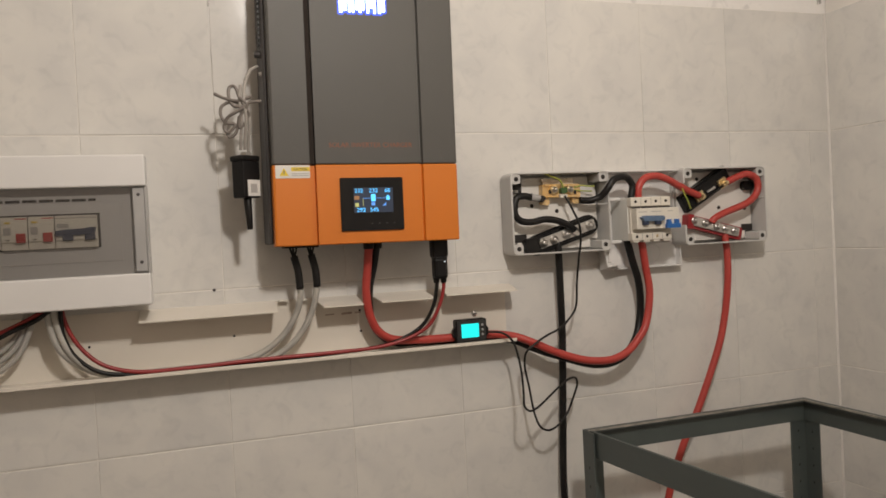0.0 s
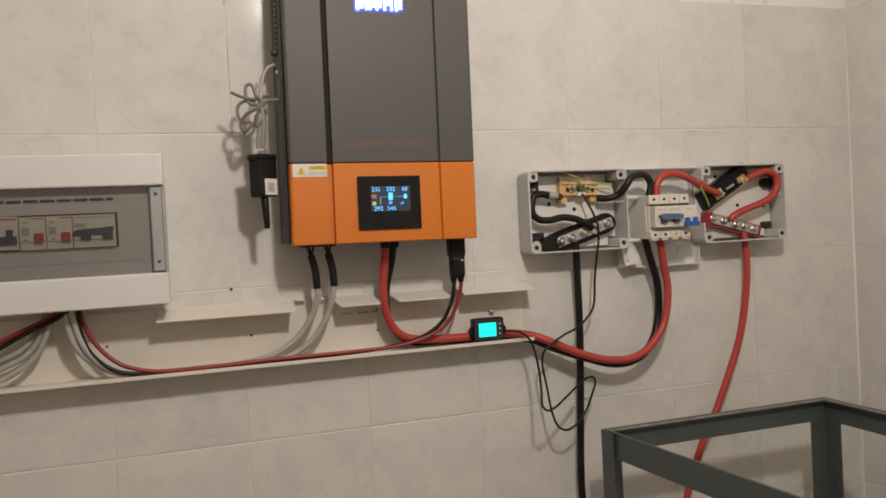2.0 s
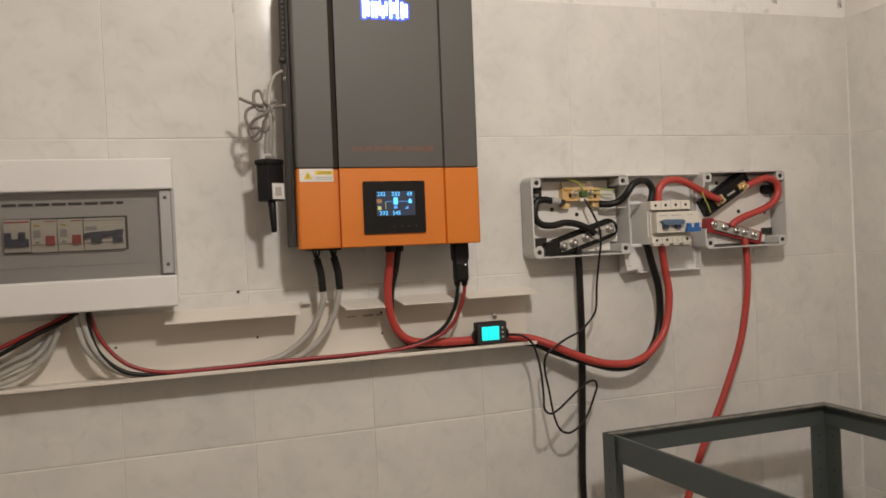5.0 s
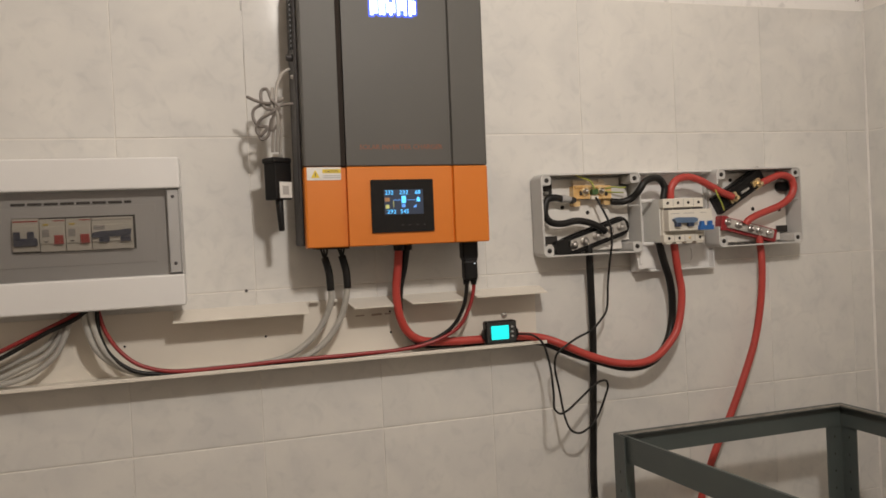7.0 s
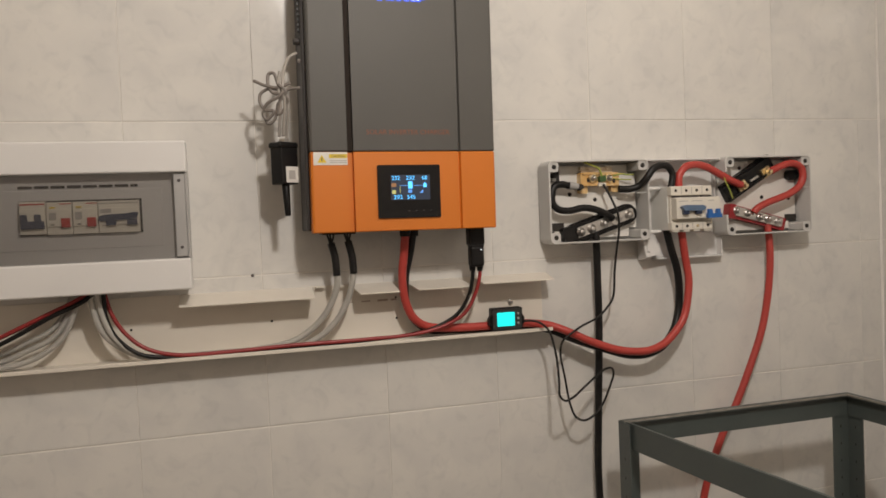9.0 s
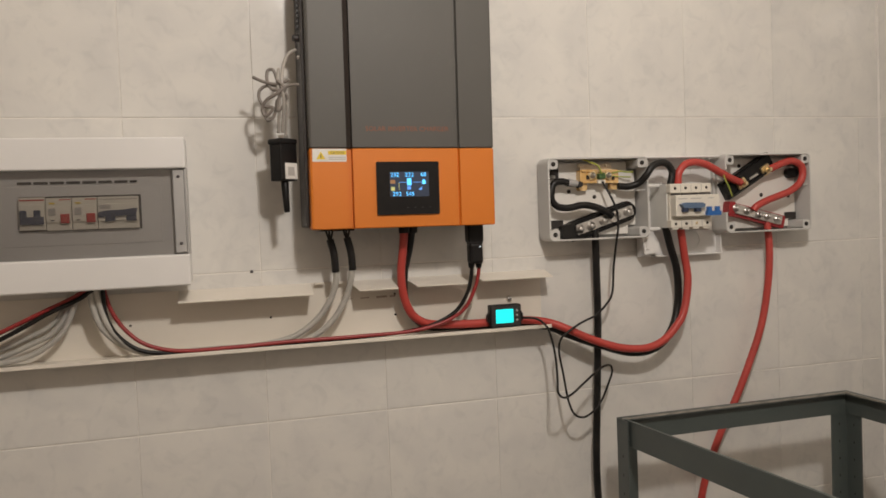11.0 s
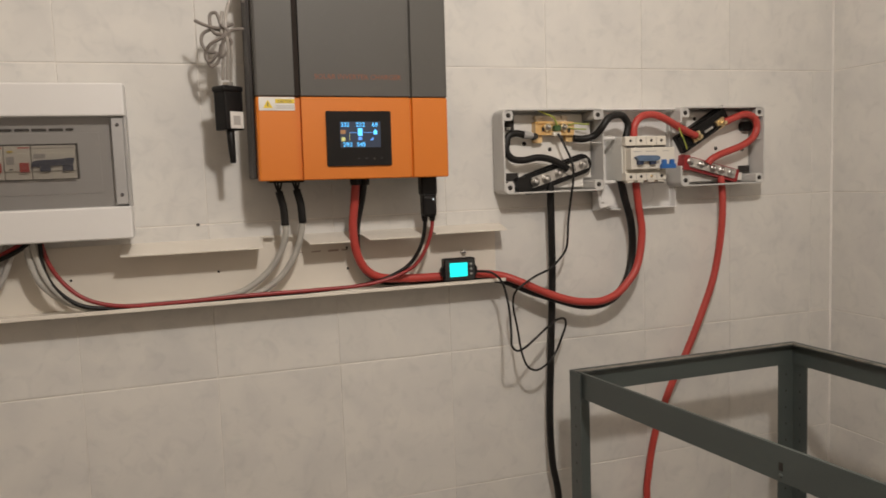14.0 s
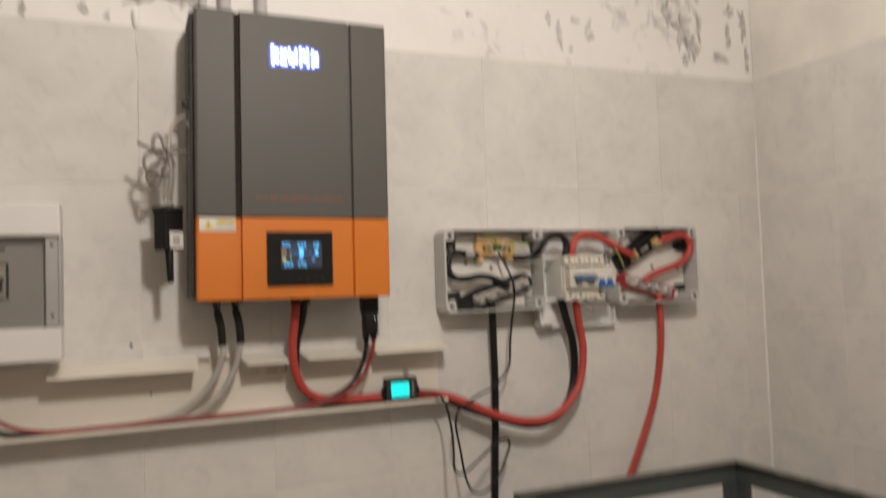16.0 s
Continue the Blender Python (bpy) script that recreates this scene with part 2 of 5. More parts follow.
def part(name, bm, mat, parent=None, label="", smooth=False):
    """Links a bmesh as one mesh object, its origin at its middle, under a thing or a part."""
    vs = [v.co for v in bm.verts]
    mid = Vector([(min(c[i] for c in vs) + max(c[i] for c in vs)) / 2 for i in range(3)])
    bmesh.ops.translate(bm, verts=bm.verts, vec=-mid)
    bmesh.ops.recalc_face_normals(bm, faces=bm.faces)
    me = bpy.data.meshes.new(name)
    if smooth:
        for f in bm.faces:
            f.smooth = True
    bm.to_mesh(me)
    bm.free()
    me.materials.append(mat)
    ob = new(name, me)
    PLACE[ob] = mid
    ob.location = mid
    if parent:
        ob.parent = parent
        ob.location = mid - PLACE[parent]
    if label:
        ob["label"] = label
    return ob


def thing(name, base, label, category, group=""):
    ob = new(name)
    ob.empty_display_size = 0.02
    ob.location = base
    PLACE[ob] = Vector(base)
    return tagged(ob, label, category, group)


def add_box(bm, x0, x1, y0, y1, z0, z1, bevel=0.0, segs=2):
    (x0, x1), (y0, y1), (z0, z1) = sorted((x0, x1)), sorted((y0, y1)), sorted((z0, z1))
    vs = bmesh.ops.create_cube(bm, size=1)["verts"]
    for v in vs:
        v.co = Vector(((x0 + x1) / 2 + v.co.x * (x1 - x0), (y0 + y1) / 2 + v.co.y * (y1 - y0), (z0 + z1) / 2 + v.co.z * (z1 - z0)))
    if bevel:
        es = list({e for v in vs for e in v.link_edges})
        bmesh.ops.bevel(bm, geom=es, offset=bevel, segments=segs, affect="EDGES", profile=0.5)
    return bm


def box(*a, **k):
    return add_box(bmesh.new(), *a, **k)


def add_rod(bm, p0, p1, r0, r1=None, seg=16, bevel=0.0):
    """A round bar from p0 to p1, with closed ends."""
    p0, p1 = Vector(p0), Vector(p1)
    r1 = r0 if r1 is None else r1
    turn = (p1 - p0).to_track_quat("Z", "Y").to_matrix().to_4x4()
    m = Matrix.Translation((p0 + p1) / 2) @ turn
    vs = bmesh.ops.create_cone(bm, cap_ends=True, segments=seg, radius1=r0, radius2=r1, depth=(p1 - p0).length, matrix=m)["verts"]
    if bevel:
        es = [e for e in {e for v in vs for e in v.link_edges} if any(len(f.verts) > 4 for f in e.link_faces)]
        bmesh.ops.bevel(bm, geom=es, offset=bevel, segments=2, affect="EDGES", profile=0.5)
    return bm


def rod(*a, **k):
    return add_rod(bmesh.new(), *a, **k)


def glide(points, steps=8):
    """A smooth line through the points (centripetal spline)."""
    ps = [Vector(p) for p in points]
    ps = [ps[0] * 2 - ps[1]] + ps + [ps[-1] * 2 - ps[-2]]
    out = []
    for a, b, c, d in zip(ps, ps[1:], ps[2:], ps[3:]):
        t1 = max((b - a).length, 1e-5) ** 0.5
        t2 = t1 + max((c - b).length, 1e-5) ** 0.5
        t3 = t2 + max((d - c).length, 1e-5) ** 0.5
        for i in range(steps):
            t = t1 + (t2 - t1) * i / steps
            a1 = a * ((t1 - t) / t1) + b * (t / t1)
            a2 = b * ((t2 - t) / (t2 - t1)) + c * ((t - t1) / (t2 - t1))
            a3 = c * ((t3 - t) / (t3 - t2)) + d * ((t - t2) / (t3 - t2))
            b1 = a1 * ((t2 - t) / t2) + a2 * (t / t2)
            b2 = a2 * ((t3 - t) / (t3 - t1)) + a3 * ((t - t1) / (t3 - t1))
            out.append(b1 * ((t2 - t) / (t2 - t1)) + b2 * ((t - t1) / (t2 - t1)))
    return out + [ps[-2]]


def add_tube(bm, points, r, seg=12, steps=8):
    line = glide(points, steps)
    rings, side = [], None
    for i, p in enumerate(line):
        d = (line[min(i + 1, len(line) - 1)] - line[max(i - 1, 0)]).normalized()
        if side is None:
            side = d.orthogonal().normalized()
        side = (side - d * side.dot(d)).normalized()
        up = d.cross(side)
        rings.append([bm.verts.new(p + (side * math.cos(a) + up * math.sin(a)) * r) for a in (2 * math.pi * k / seg for k in range(seg))])
    for u, v in zip(rings, rings[1:]):
        for k in range(seg):
            bm.faces.new((u[k], u[(k + 1) % seg], v[(k + 1) % seg], v[k]))
    bm.faces.new(rings[0])
    bm.faces.new(rings[-1][::-1])
    return bm


def tube(points, r, seg=12, steps=8):
    return add_tube(bmesh.new(), points, r, seg, steps)


def rounded(x0, x1, z0, z1, r, n=5):
    """The outline of a rounded rectangle, as (x, z)."""
    out = []
    for cx, cz, a0 in ((x1 - r, z1 - r, 0), (x0 + r, z1 - r, 90), (x0 + r, z0 + r, 180), (x1 - r, z0 + r, 270)):
        for i in range(n + 1):
            a = radians(a0 + 90 * i / n)
            out.append((cx + r * math.cos(a), cz + r * math.sin(a)))
    return out


def add_slab(bm, outline, y0, y1):
    """An (x, z) outline given thickness from y0 to y1."""
    a = [bm.verts.new((x, y0, z)) for x, z in outline]
    b = [bm.verts.new((x, y1, z)) for x, z in outline]
    bm.faces.new(a)
    bm.faces.new(b[::-1])
    n = len(a)
    for i in range(n):
        bm.faces.new((a[i], b[i], b[(i + 1) % n], a[(i + 1) % n]))
    return bm


def slab(outline, y0, y1):
    return add_slab(bmesh.new(), outline, y0, y1)


def turned(outline, cx, cz, degrees):
    c, s = math.cos(radians(degrees)), math.sin(radians(degrees))
    return [(cx + x * c - z * s, cz + x * s + z * c) for x, z in outline]


def bar(cx, cz, w, h, degrees=0.0, r=0.0):
    """A w by h plate outline about (cx, cz), turned in the wall's plane."""
    o = rounded(-w / 2, w / 2, -h / 2, h / 2, r, 4) if r else [(-w / 2, -h / 2), (w / 2, -h / 2), (w / 2, h / 2), (-w / 2, h / 2)]
    return turned(o, cx, cz, degrees)


def letters(name, text, size, x, y, z, mat, parent, width=0.0, label=""):
    """Raised print on a surface that faces -y; x, z is its lower left corner."""
    cu = bpy.data.curves.new(name, "FONT")
    cu.body, cu.size, cu.extrude, cu.resolution_u = text, size, 0.0002, 3
    tmp = new("lettering", cu)
    me = bpy.data.meshes.new_from_object(tmp.evaluated_get(bpy.context.evaluated_depsgraph_get()))
    bpy.data.objects.remove(tmp)
    bpy.data.curves.remove(cu)
    bm = bmesh.new()
    bm.from_mesh(me)
    bpy.data.meshes.remove(me)
    x0, x1 = min(v.co.x for v in bm.verts), max(v.co.x for v in bm.verts)
    k = width / (x1 - x0) if width else 1.0
    for v in bm.verts:
        v.co = Vector((x + (v.co.x - x0) * k, y - v.co.z, z + v.co.y))
    return part(name, bm, mat, parent, label)


# ---------------------------------------------------------------- the room
CORNER = 1.459
TILE_W, TILE_H, TOP = 0.20, 0.25, 2.0
LEFT, BACK, CEIL = -1.4, -2.6, 2.62

wall_north = part("wall_north", box(LEFT - 0.12, CORNER + 0.13, 0.0008, 0.16, 0, TOP), GROUT)
tagged(wall_north, "cream glazed tiled wall with thin grout joints", "wall", kind="structure")
PATCHES = [(1.272, 2.100, 0.046, 0.080), (1.296, 2.062, 0.046, 0.056), (1.238, 2.130, 0.030, 0.050), (1.280, 2.035, 0.020, 0.026), (1.318, 2.105, 0.016, 0.060),
           (1.446, 2.048, 0.014, 0.056), (1.440, 2.130, 0.022, 0.060), (1.398, 2.095, 0.016, 0.050), (1.372, 2.046, 0.050, 0.022), (1.405, 2.150, 0.030, 0.026),
           (0.972, 2.060, 0.018, 0.046), (1.040, 2.072, 0.022, 0.050), (1.010, 2.092, 0.028, 0.014), (0.950, 2.088, 0.014, 0.030), (1.000, 2.034, 0.010, 0.012),
           (0.778, 2.081, 0.016, 0.010), (0.041, 2.012, 0.012, 0.040), (0.010, 2.022, 0.010, 0.026), (0.125, 2.022, 0.018, 0.020), (0.157, 2.013, 0.010, 0.016), (0.225, 2.062, 0.170, 0.056), (0.150, 2.056, 0.050, 0.030), (0.275, 2.050, 0.050, 0.030)]
bm = bmesh.new()
nx, nz = 150, 26
grid = [[bm.verts.new((LEFT - 0.12 + (CORNER + 0.13 - LEFT + 0.12) * i / nx, 0.0022 + 0.0020 * noise.noise((i * 0.35, j * 0.35, 0.0)), TOP - 0.004 + (CEIL - TOP + 0.004) * (j / nz) ** 1.5)) for j in range(nz + 1)] for i in range(nx + 1)]
for i in range(nx):
    for j in range(nz):
        bm.faces.new((grid[i][j], grid[i + 1][j], grid[i + 1][j + 1], grid[i][j + 1]))
add_box(bm, LEFT - 0.12, CORNER + 0.13, 0.012, 0.16, TOP, CEIL)
part("plaster", bm, PLASTER, wall_north, "whitewashed plaster peeling to grey patches", True)


def peeled(x, z, w, h, seed):
    """A ragged patch where the whitewash has flaked off."""
    n = 64
    o = []
    for k in range(n):
        a = 2 * math.pi * k / n
        r = max(0.12, 0.66 + 0.75 * noise.noise((math.cos(a) * 1.9 + seed * 3.1, math.sin(a) * 1.9, seed * 1.7)) + 0.75 * noise.noise((math.cos(a) * 4.5 + seed, math.sin(a) * 4.5, seed * 2.3)) + 0.3 * noise.noise((math.cos(a) * 12 + seed, math.sin(a) * 12, seed * 5.3)))
        o.append((x + w / 2 * r * math.cos(a), z + h / 2 * r * math.sin(a)))
    return part("peeled_patch", slab(o, 0.004, -0.0006), RENDER_PALE if 0.7 < x < 1.2 else RENDER_GREY, wall_north, "ragged grey patch of peeled whitewash")


for k, (x, z, w, h) in enumerate(PATCHES):
    peeled(x, z, w, h, k + 1)
wall_east = part("wall_east", box(CORNER + 0.0008, CORNER + 0.13, BACK, 0.0008, 0, TOP), GROUT)
tagged(wall_east, "cream glazed tiled side wall beside the rack", "wall", kind="structure")
part("plaster", box(CORNER + 0.004, CORNER + 0.13, BACK, 0.0, TOP, CEIL), PAINT, wall_east, "smooth whitewashed plaster above the tiles")
tagged(part("wall_west", box(LEFT - 0.12, LEFT, BACK, 0.0016, 0, CEIL), SHELL_PAINT), "plain pale painted wall closing the room", "wall", kind="structure")
tagged(part("wall_south", box(LEFT - 0.12, CORNER + 0.13, BACK - 0.12, BACK, 0, CEIL), SHELL_PAINT), "plain pale painted wall closing the room", "wall", kind="structure")
tagged(part("floor", box(LEFT - 0.12, CORNER + 0.13, BACK - 0.12, 0.16, -0.1, 0), FLOOR), "plain brown tiled floor under the rack", "floor", kind="structure")
tagged(part("ceiling", box(LEFT - 0.12, CORNER + 0.13, BACK - 0.12, 0.16, CEIL, CEIL + 0.1), SHELL_PAINT), "plain pale painted ceiling above the room", "ceiling", kind="structure")

# ---------------------------------------------------------------- inverter
X0, X1, Z0, Z1, ZS, YF = 0.274, 0.572, 1.563, 2.003, 1.6872, -0.107
inverter = thing("solar_inverter", (0.422, -0.05, Z0), "dark grey and orange wall-mounted solar inverter, switched on", "inverter")
part("housing", box(X0 - 0.006, X1 - 0.002, -0.004, -0.088, Z0 + 0.004, Z1 - 0.001, bevel=0.003), INV_SIDE, inverter, "dark steel housing")


def cover_outline():
    pts = [(X0, -0.086), (X0, YF + 0.004), (X0 + 0.0012, YF + 0.0012), (X0 + 0.004, YF)]
    pts += [(0.3312, YF), (0.3318, YF + 0.009), (0.3396, YF + 0.009), (0.3406, YF - 0.0005)]
    pts += [(0.5085, YF - 0.0005), (0.5105, YF + 0.005), (0.5120, YF + 0.005), (0.5140, YF)]
    pts += [(X1 - 0.004, YF), (X1 - 0.0012, YF + 0.0012), (X1, YF + 0.004), (X1, -0.086)]
    return pts


def cover(z0, z1):
    bm = bmesh.new()
    rows = [(z0, 0.0012), (z0 + 0.0015, 0.0), (z1 - 0.0015, 0.0), (z1, 0.0012)]
    rings = [[bm.verts.new((x + (inset if x < 0.3 else -inset if x > 0.55 else 0), y + inset, z)) for x, y in cover_outline()] for z, inset in rows]
    for a, b in zip(rings, rings[1:]):
        for i in range(len(a) - 1):
            bm.faces.new((a[i], a[i + 1], b[i + 1], b[i]))
        bm.faces.new((a[-1], a[0], b[0], b[-1]))
    bm.faces.new(rings[0])
    bm.faces.new(rings[-1][::-1])
    return bm


part("upper_cover", cover(ZS + 0.0008, Z1), INV_GREY, inverter, "dark grey ribbed steel cover")
part("groove_strip", box(0.3320, 0.3394, YF + 0.0085, YF + 0.0045, ZS + 0.002, Z1 - 0.002), INV_GROOVE, inverter, "dark strip along the floor of the cover groove")
lower_cover = part("lower_cover", cover(Z0, ZS - 0.0002), INV_ORANGE, inverter, "orange ribbed steel cover")

display = part("display", slab(rounded(0.376, 0.477, 1.583, 1.666, 0.002, 3), YF, YF - 0.0032), BLACK_GLOSS, inverter, "black glass display panel")
part("lcd", box(0.397, 0.460, YF - 0.0036, YF - 0.003, 1.611, 1.650), LCD_BACK, display, "dim backlit colour screen")
YD = YF - 0.0040
for text, x, z, w in (("232", 0.3985, 1.6425, 0.013), ("232", 0.4215, 1.6425, 0.014), ("68", 0.4470, 1.6425, 0.0085), ("292", 0.4010, 1.6125, 0.014), ("545", 0.4225, 1.6125, 0.013)):
    letters("digits", text, 0.0090, x, YD, z, LCD_CYAN, display, w, "glowing blue digits")
part("icon", slab(rounded(0.4245, 0.4315, 1.6285, 1.6400, 0.001, 3), YD, YD - 0.0003), LCD_CYAN, display)
part("icon", slab([(0.449, 1.6305), (0.4545, 1.6305), (0.4545, 1.6355), (0.45175, 1.6385), (0.449, 1.6355)], YD, YD - 0.0003), LCD_CYAN, display)
part("icon", slab(bar(0.4015, 1.6235, 0.006, 0.006, 0, 0.001), YD, YD - 0.0003), LCD_YELLOW, display)
part("icon", slab(bar(0.4015, 1.6345, 0.008, 0.006, 0, 0.001), YD, YD - 0.0003), LCD_BROWN, display)
part("icon", slab([(0.4425, 1.6215), (0.4485, 1.6215), (0.4485, 1.6270)], YD, YD - 0.0003), LCD_BLUE, display)
part("icon", slab(bar(0.4275, 1.6245, 0.006, 0.005, 0, 0.001), YD, YD - 0.0003), LCD_BLUE, display)
part("flow_line", slab(bar(0.4175, 1.6335, 0.012, 0.0008), YD, YD - 0.0003), LCD_BLUE, display)
part("flow_line", slab(bar(0.4405, 1.6335, 0.014, 0.0008), YD, YD - 0.0003), LCD_BLUE, display)
part("flow_line", slab(bar(0.4115, 1.6275, 0.0008, 0.011), YD, YD - 0.0003), LCD_YELLOW, display)
for k in range(4):
    part("touch_mark", slab(bar(0.425 + 0.012 * k, 1.594, 0.003, 0.0008), YF - 0.0032, YF - 0.0034), INK, display)

letters("lettering", "SOLAR INVERTER CHARGER", 0.0105, 0.362, YF - 0.0006, 1.7140, ORANGE_INK, inverter, 0.134, "faint orange lettering")
# lit badge: plain upright bars in place of the maker's mark
badge = part("badge_back", slab(rounded(0.3868, 0.4605, 1.9255, 1.9485, 0.003, 4), YF + 0.0006, YF - 0.0006), LOGO_CYAN, inverter, "blue lit badge window")
for k, (x0, x1, z0, z1) in enumerate(((0.3868, 0.3918, 1.923, 1.954), (0.3930, 0.3985, 1.926, 1.950), (0.4010, 0.4052, 1.924, 1.950), (0.4066, 0.4108, 1.924, 1.950), (0.4130, 0.4168, 1.928, 1.951),
                                       (0.4178, 0.4222, 1.924, 1.944), (0.4234, 0.4272, 1.928, 1.951), (0.4302, 0.4345, 1.924, 1.954), (0.4358, 0.4400, 1.932, 1.950), (0.4412, 0.4455, 1.924, 1.954), (0.4490, 0.4535, 1.924, 1.951), (0.4548, 0.4602, 1.927, 1.948))):
    part("lit_bar", slab(bar((x0 + x1) / 2, (z0 + z1) / 2, x1 - x0, z1 - z0, 0, 0.0012), YF - 0.0016, YF - 0.0024), LOGO_WHITE, badge, "glowing white badge bar")
    # blue halo of the bar, put in as a larger glowing plate behind it
    part("bar_halo", slab(bar((x0 + x1) / 2, (z0 + z1) / 2, x1 - x0 + 0.0056, z1 - z0 + 0.0056, 0, 0.0026), YF + 0.0002, YF - 0.0008 - 0.00006 * k), LOGO_HALO, badge, "blue halo of a badge bar, put in as a glowing plate")

sticker = part("warning_label", slab(rounded(0.2785, 0.3308, 1.6668, 1.6866, 0.001, 2), YF, YF - 0.0006), LABEL, inverter, "white and yellow warning sticker")
part("triangle", slab([(0.2845, 1.6705), (0.2985, 1.6705), (0.2915, 1.6825)], YF - 0.0006, YF - 0.0009), YELLOW, sticker)
part("mark", slab(bar(0.2915, 1.6755, 0.0014, 0.006), YF - 0.0009, YF - 0.0011), INK, sticker)
part("yellow_band", slab(bar(0.3165, 1.6805, 0.0280, 0.0060), YF - 0.0006, YF - 0.0009), YELLOW, sticker)
letters("lettering", "CAUTION", 0.0062, 0.3065, YF - 0.0010, 1.6783, INK, sticker, 0.020)
for z in (1.6735, 1.6705):
    part("print_line", slab(bar(0.3165, z, 0.026, 0.0012), YF - 0.0006, YF - 0.0009), GREY_INK, sticker)

# louvred side with its thumb screw
vent = part("side_vent", box(X0 - 0.0072, X0 - 0.003, -0.082, -0.060, 1.872, 1.990, bevel=0.001), BLACK, inverter, "black louvred side grille")
for k in range(14):
    part("louvre", box(X0 - 0.0090, X0 - 0.007, -0.081, -0.061, 1.876 + 0.008 * k, 1.880 + 0.008 * k), BLACK, vent)
part("thumb_screw", rod((X0 - 0.004, -0.070, 1.862), (X0 - 0.016, -0.070, 1.862), 0.0062, 0.0050, 14, 0.0018), INV_SIDE, inverter, "black round thumb screw", True)
part("thumb_screw", rod((X0 - 0.004, -0.072, 1.832), (X0 - 0.010, -0.072, 1.832), 0.0035, 0.003, 12, 0.0006), STEEL, inverter, "small steel side screw", True)
# cable entries underneath
part("gland", rod((0.430, -0.055, Z0 + 0.004), (0.430, -0.055, Z0 - 0.010), 0.0095, 0.0085, 18, 0.001), BLACK, inverter, "", True)
part("gland", rod((0.446, -0.045, Z0 + 0.004), (0.446, -0.045, Z0 - 0.010), 0.0095, 0.0085, 18, 0.001), BLACK, inverter, "", True)
part("terminal_cover", box(0.292, 0.345, -0.075, -0.030, Z0 - 0.003, Z0 + 0.005, bevel=0.001), BLACK, inverter)

inverter.rotation_euler = (0, radians(0.55), 0)  # it hangs a little out of true

# pipes that rise behind the inverter to the ceiling
for x, r in ((0.300, 0.006), (0.334, 0.010), (0.393, 0.010)):
    cond = part("conduit", rod((x, -0.012, 1.90), (x, -0.012, CEIL - 0.001), r, r, 16), WHITE_PVC, None, "", True)
    tagged(cond, "pale grey plastic conduit rising to the ceiling", "conduit", "conduits above the inverter")

# ---------------------------------------------------------------- consumer unit
CX0, CX1, CZ0, CZ1, CY = -0.200, 0.0945, 1.489, 1.711, -0.080
unit = thing("consumer_unit", (-0.053, -0.02, CZ0), "white wall-mounted breaker panel with smoked door", "breaker panel")
part("back_case", box(CX0 + 0.004, CX1 - 0.004, 0.0, -0.030, CZ0 + 0.006, CZ1 - 0.006, bevel=0.004), WHITE_PVC, unit)


def band(z0, z1):
    """A hood of the cover: full at the front edge, its outer long edge rounded back."""
    return box(CX0, CX1, -0.028, CY, z0, z1, bevel=0.0028, segs=3)


part("upper_hood", band(1.6645, CZ1), WHITE_PVC, unit)
part("lower_hood", band(CZ0, 1.5360), WHITE_PVC, unit)
part("side_cheek", box(CX0, CX0 + 0.004, -0.028, CY + 0.004, 1.535, 1.666), WHITE_PVC, unit)
part("side_cheek", box(CX1 - 0.003, CX1, -0.028, CY + 0.006, 1.535, 1.666), STRIP_GREY, unit)
part("face_plate", box(CX0 + 0.004, CX1 - 0.003, -0.030, -0.060, 1.535, 1.666), PANEL_GREY, unit, "grey face plate")
part("raised_bed", box(-0.168, 0.057, -0.0595, -0.0610, 1.556, 1.643, bevel=0.0006), PANEL_GREY, unit)
# dark plate put in for the shade of the gap round the breakers
part("cutout", box(-0.1370, 0.0280, -0.0605, -0.0616, 1.5775, 1.6280), DARK_HOLE, unit, "dark plate painted as the shaded gap round the breakers")
for xs in ((0.0745, 0.0910), (-0.1955, -0.180)):
    strip = part("hinge_strip", box(*xs, -0.060, -0.0735, 1.5385, 1.6635, bevel=0.0015), STRIP_GREY, unit, "pale grey screw strip")
    for z in (1.6525, 1.5525):
        part("screw", rod(((xs[0] + xs[1]) / 2, -0.073, z), ((xs[0] + xs[1]) / 2, -0.0748, z), 0.0026, 0.0022, 12), INK, strip, "", True)
for k in range(8):
    x0 = -0.1375 + 0.0216 * k
    part("label_slot", box(x0, x0 + (0.0185 if k < 7 else 0.010), -0.0595, -0.0612, 1.6456, 1.6494), DARK_HOLE, unit)
door = part("smoked_door", box(CX0 + 0.005, 0.0740, -0.0745, -0.0757, 1.5372, 1.6635), SMOKED, unit, "smoked transparent plastic door")


def unit_breaker(x0, x1, zc, label):
    b = thing("breaker", ((x0 + x1) / 2, -0.064, zc), label, "breaker", "breakers in the panel")
    b.location += Vector((-0.0014, 0, 0.0014))
    part("body", box(x0 + 0.0003, x1 - 0.0003, -0.0585, -0.0680, zc - 0.0235, zc + 0.0235, bevel=0.0008), CREAM, b)
    part("nose", box(x0 + 0.0006, x1 - 0.0006, -0.0675, -0.0705, zc - 0.0120, zc + 0.0130, bevel=0.0006), CREAM, b)
    return b


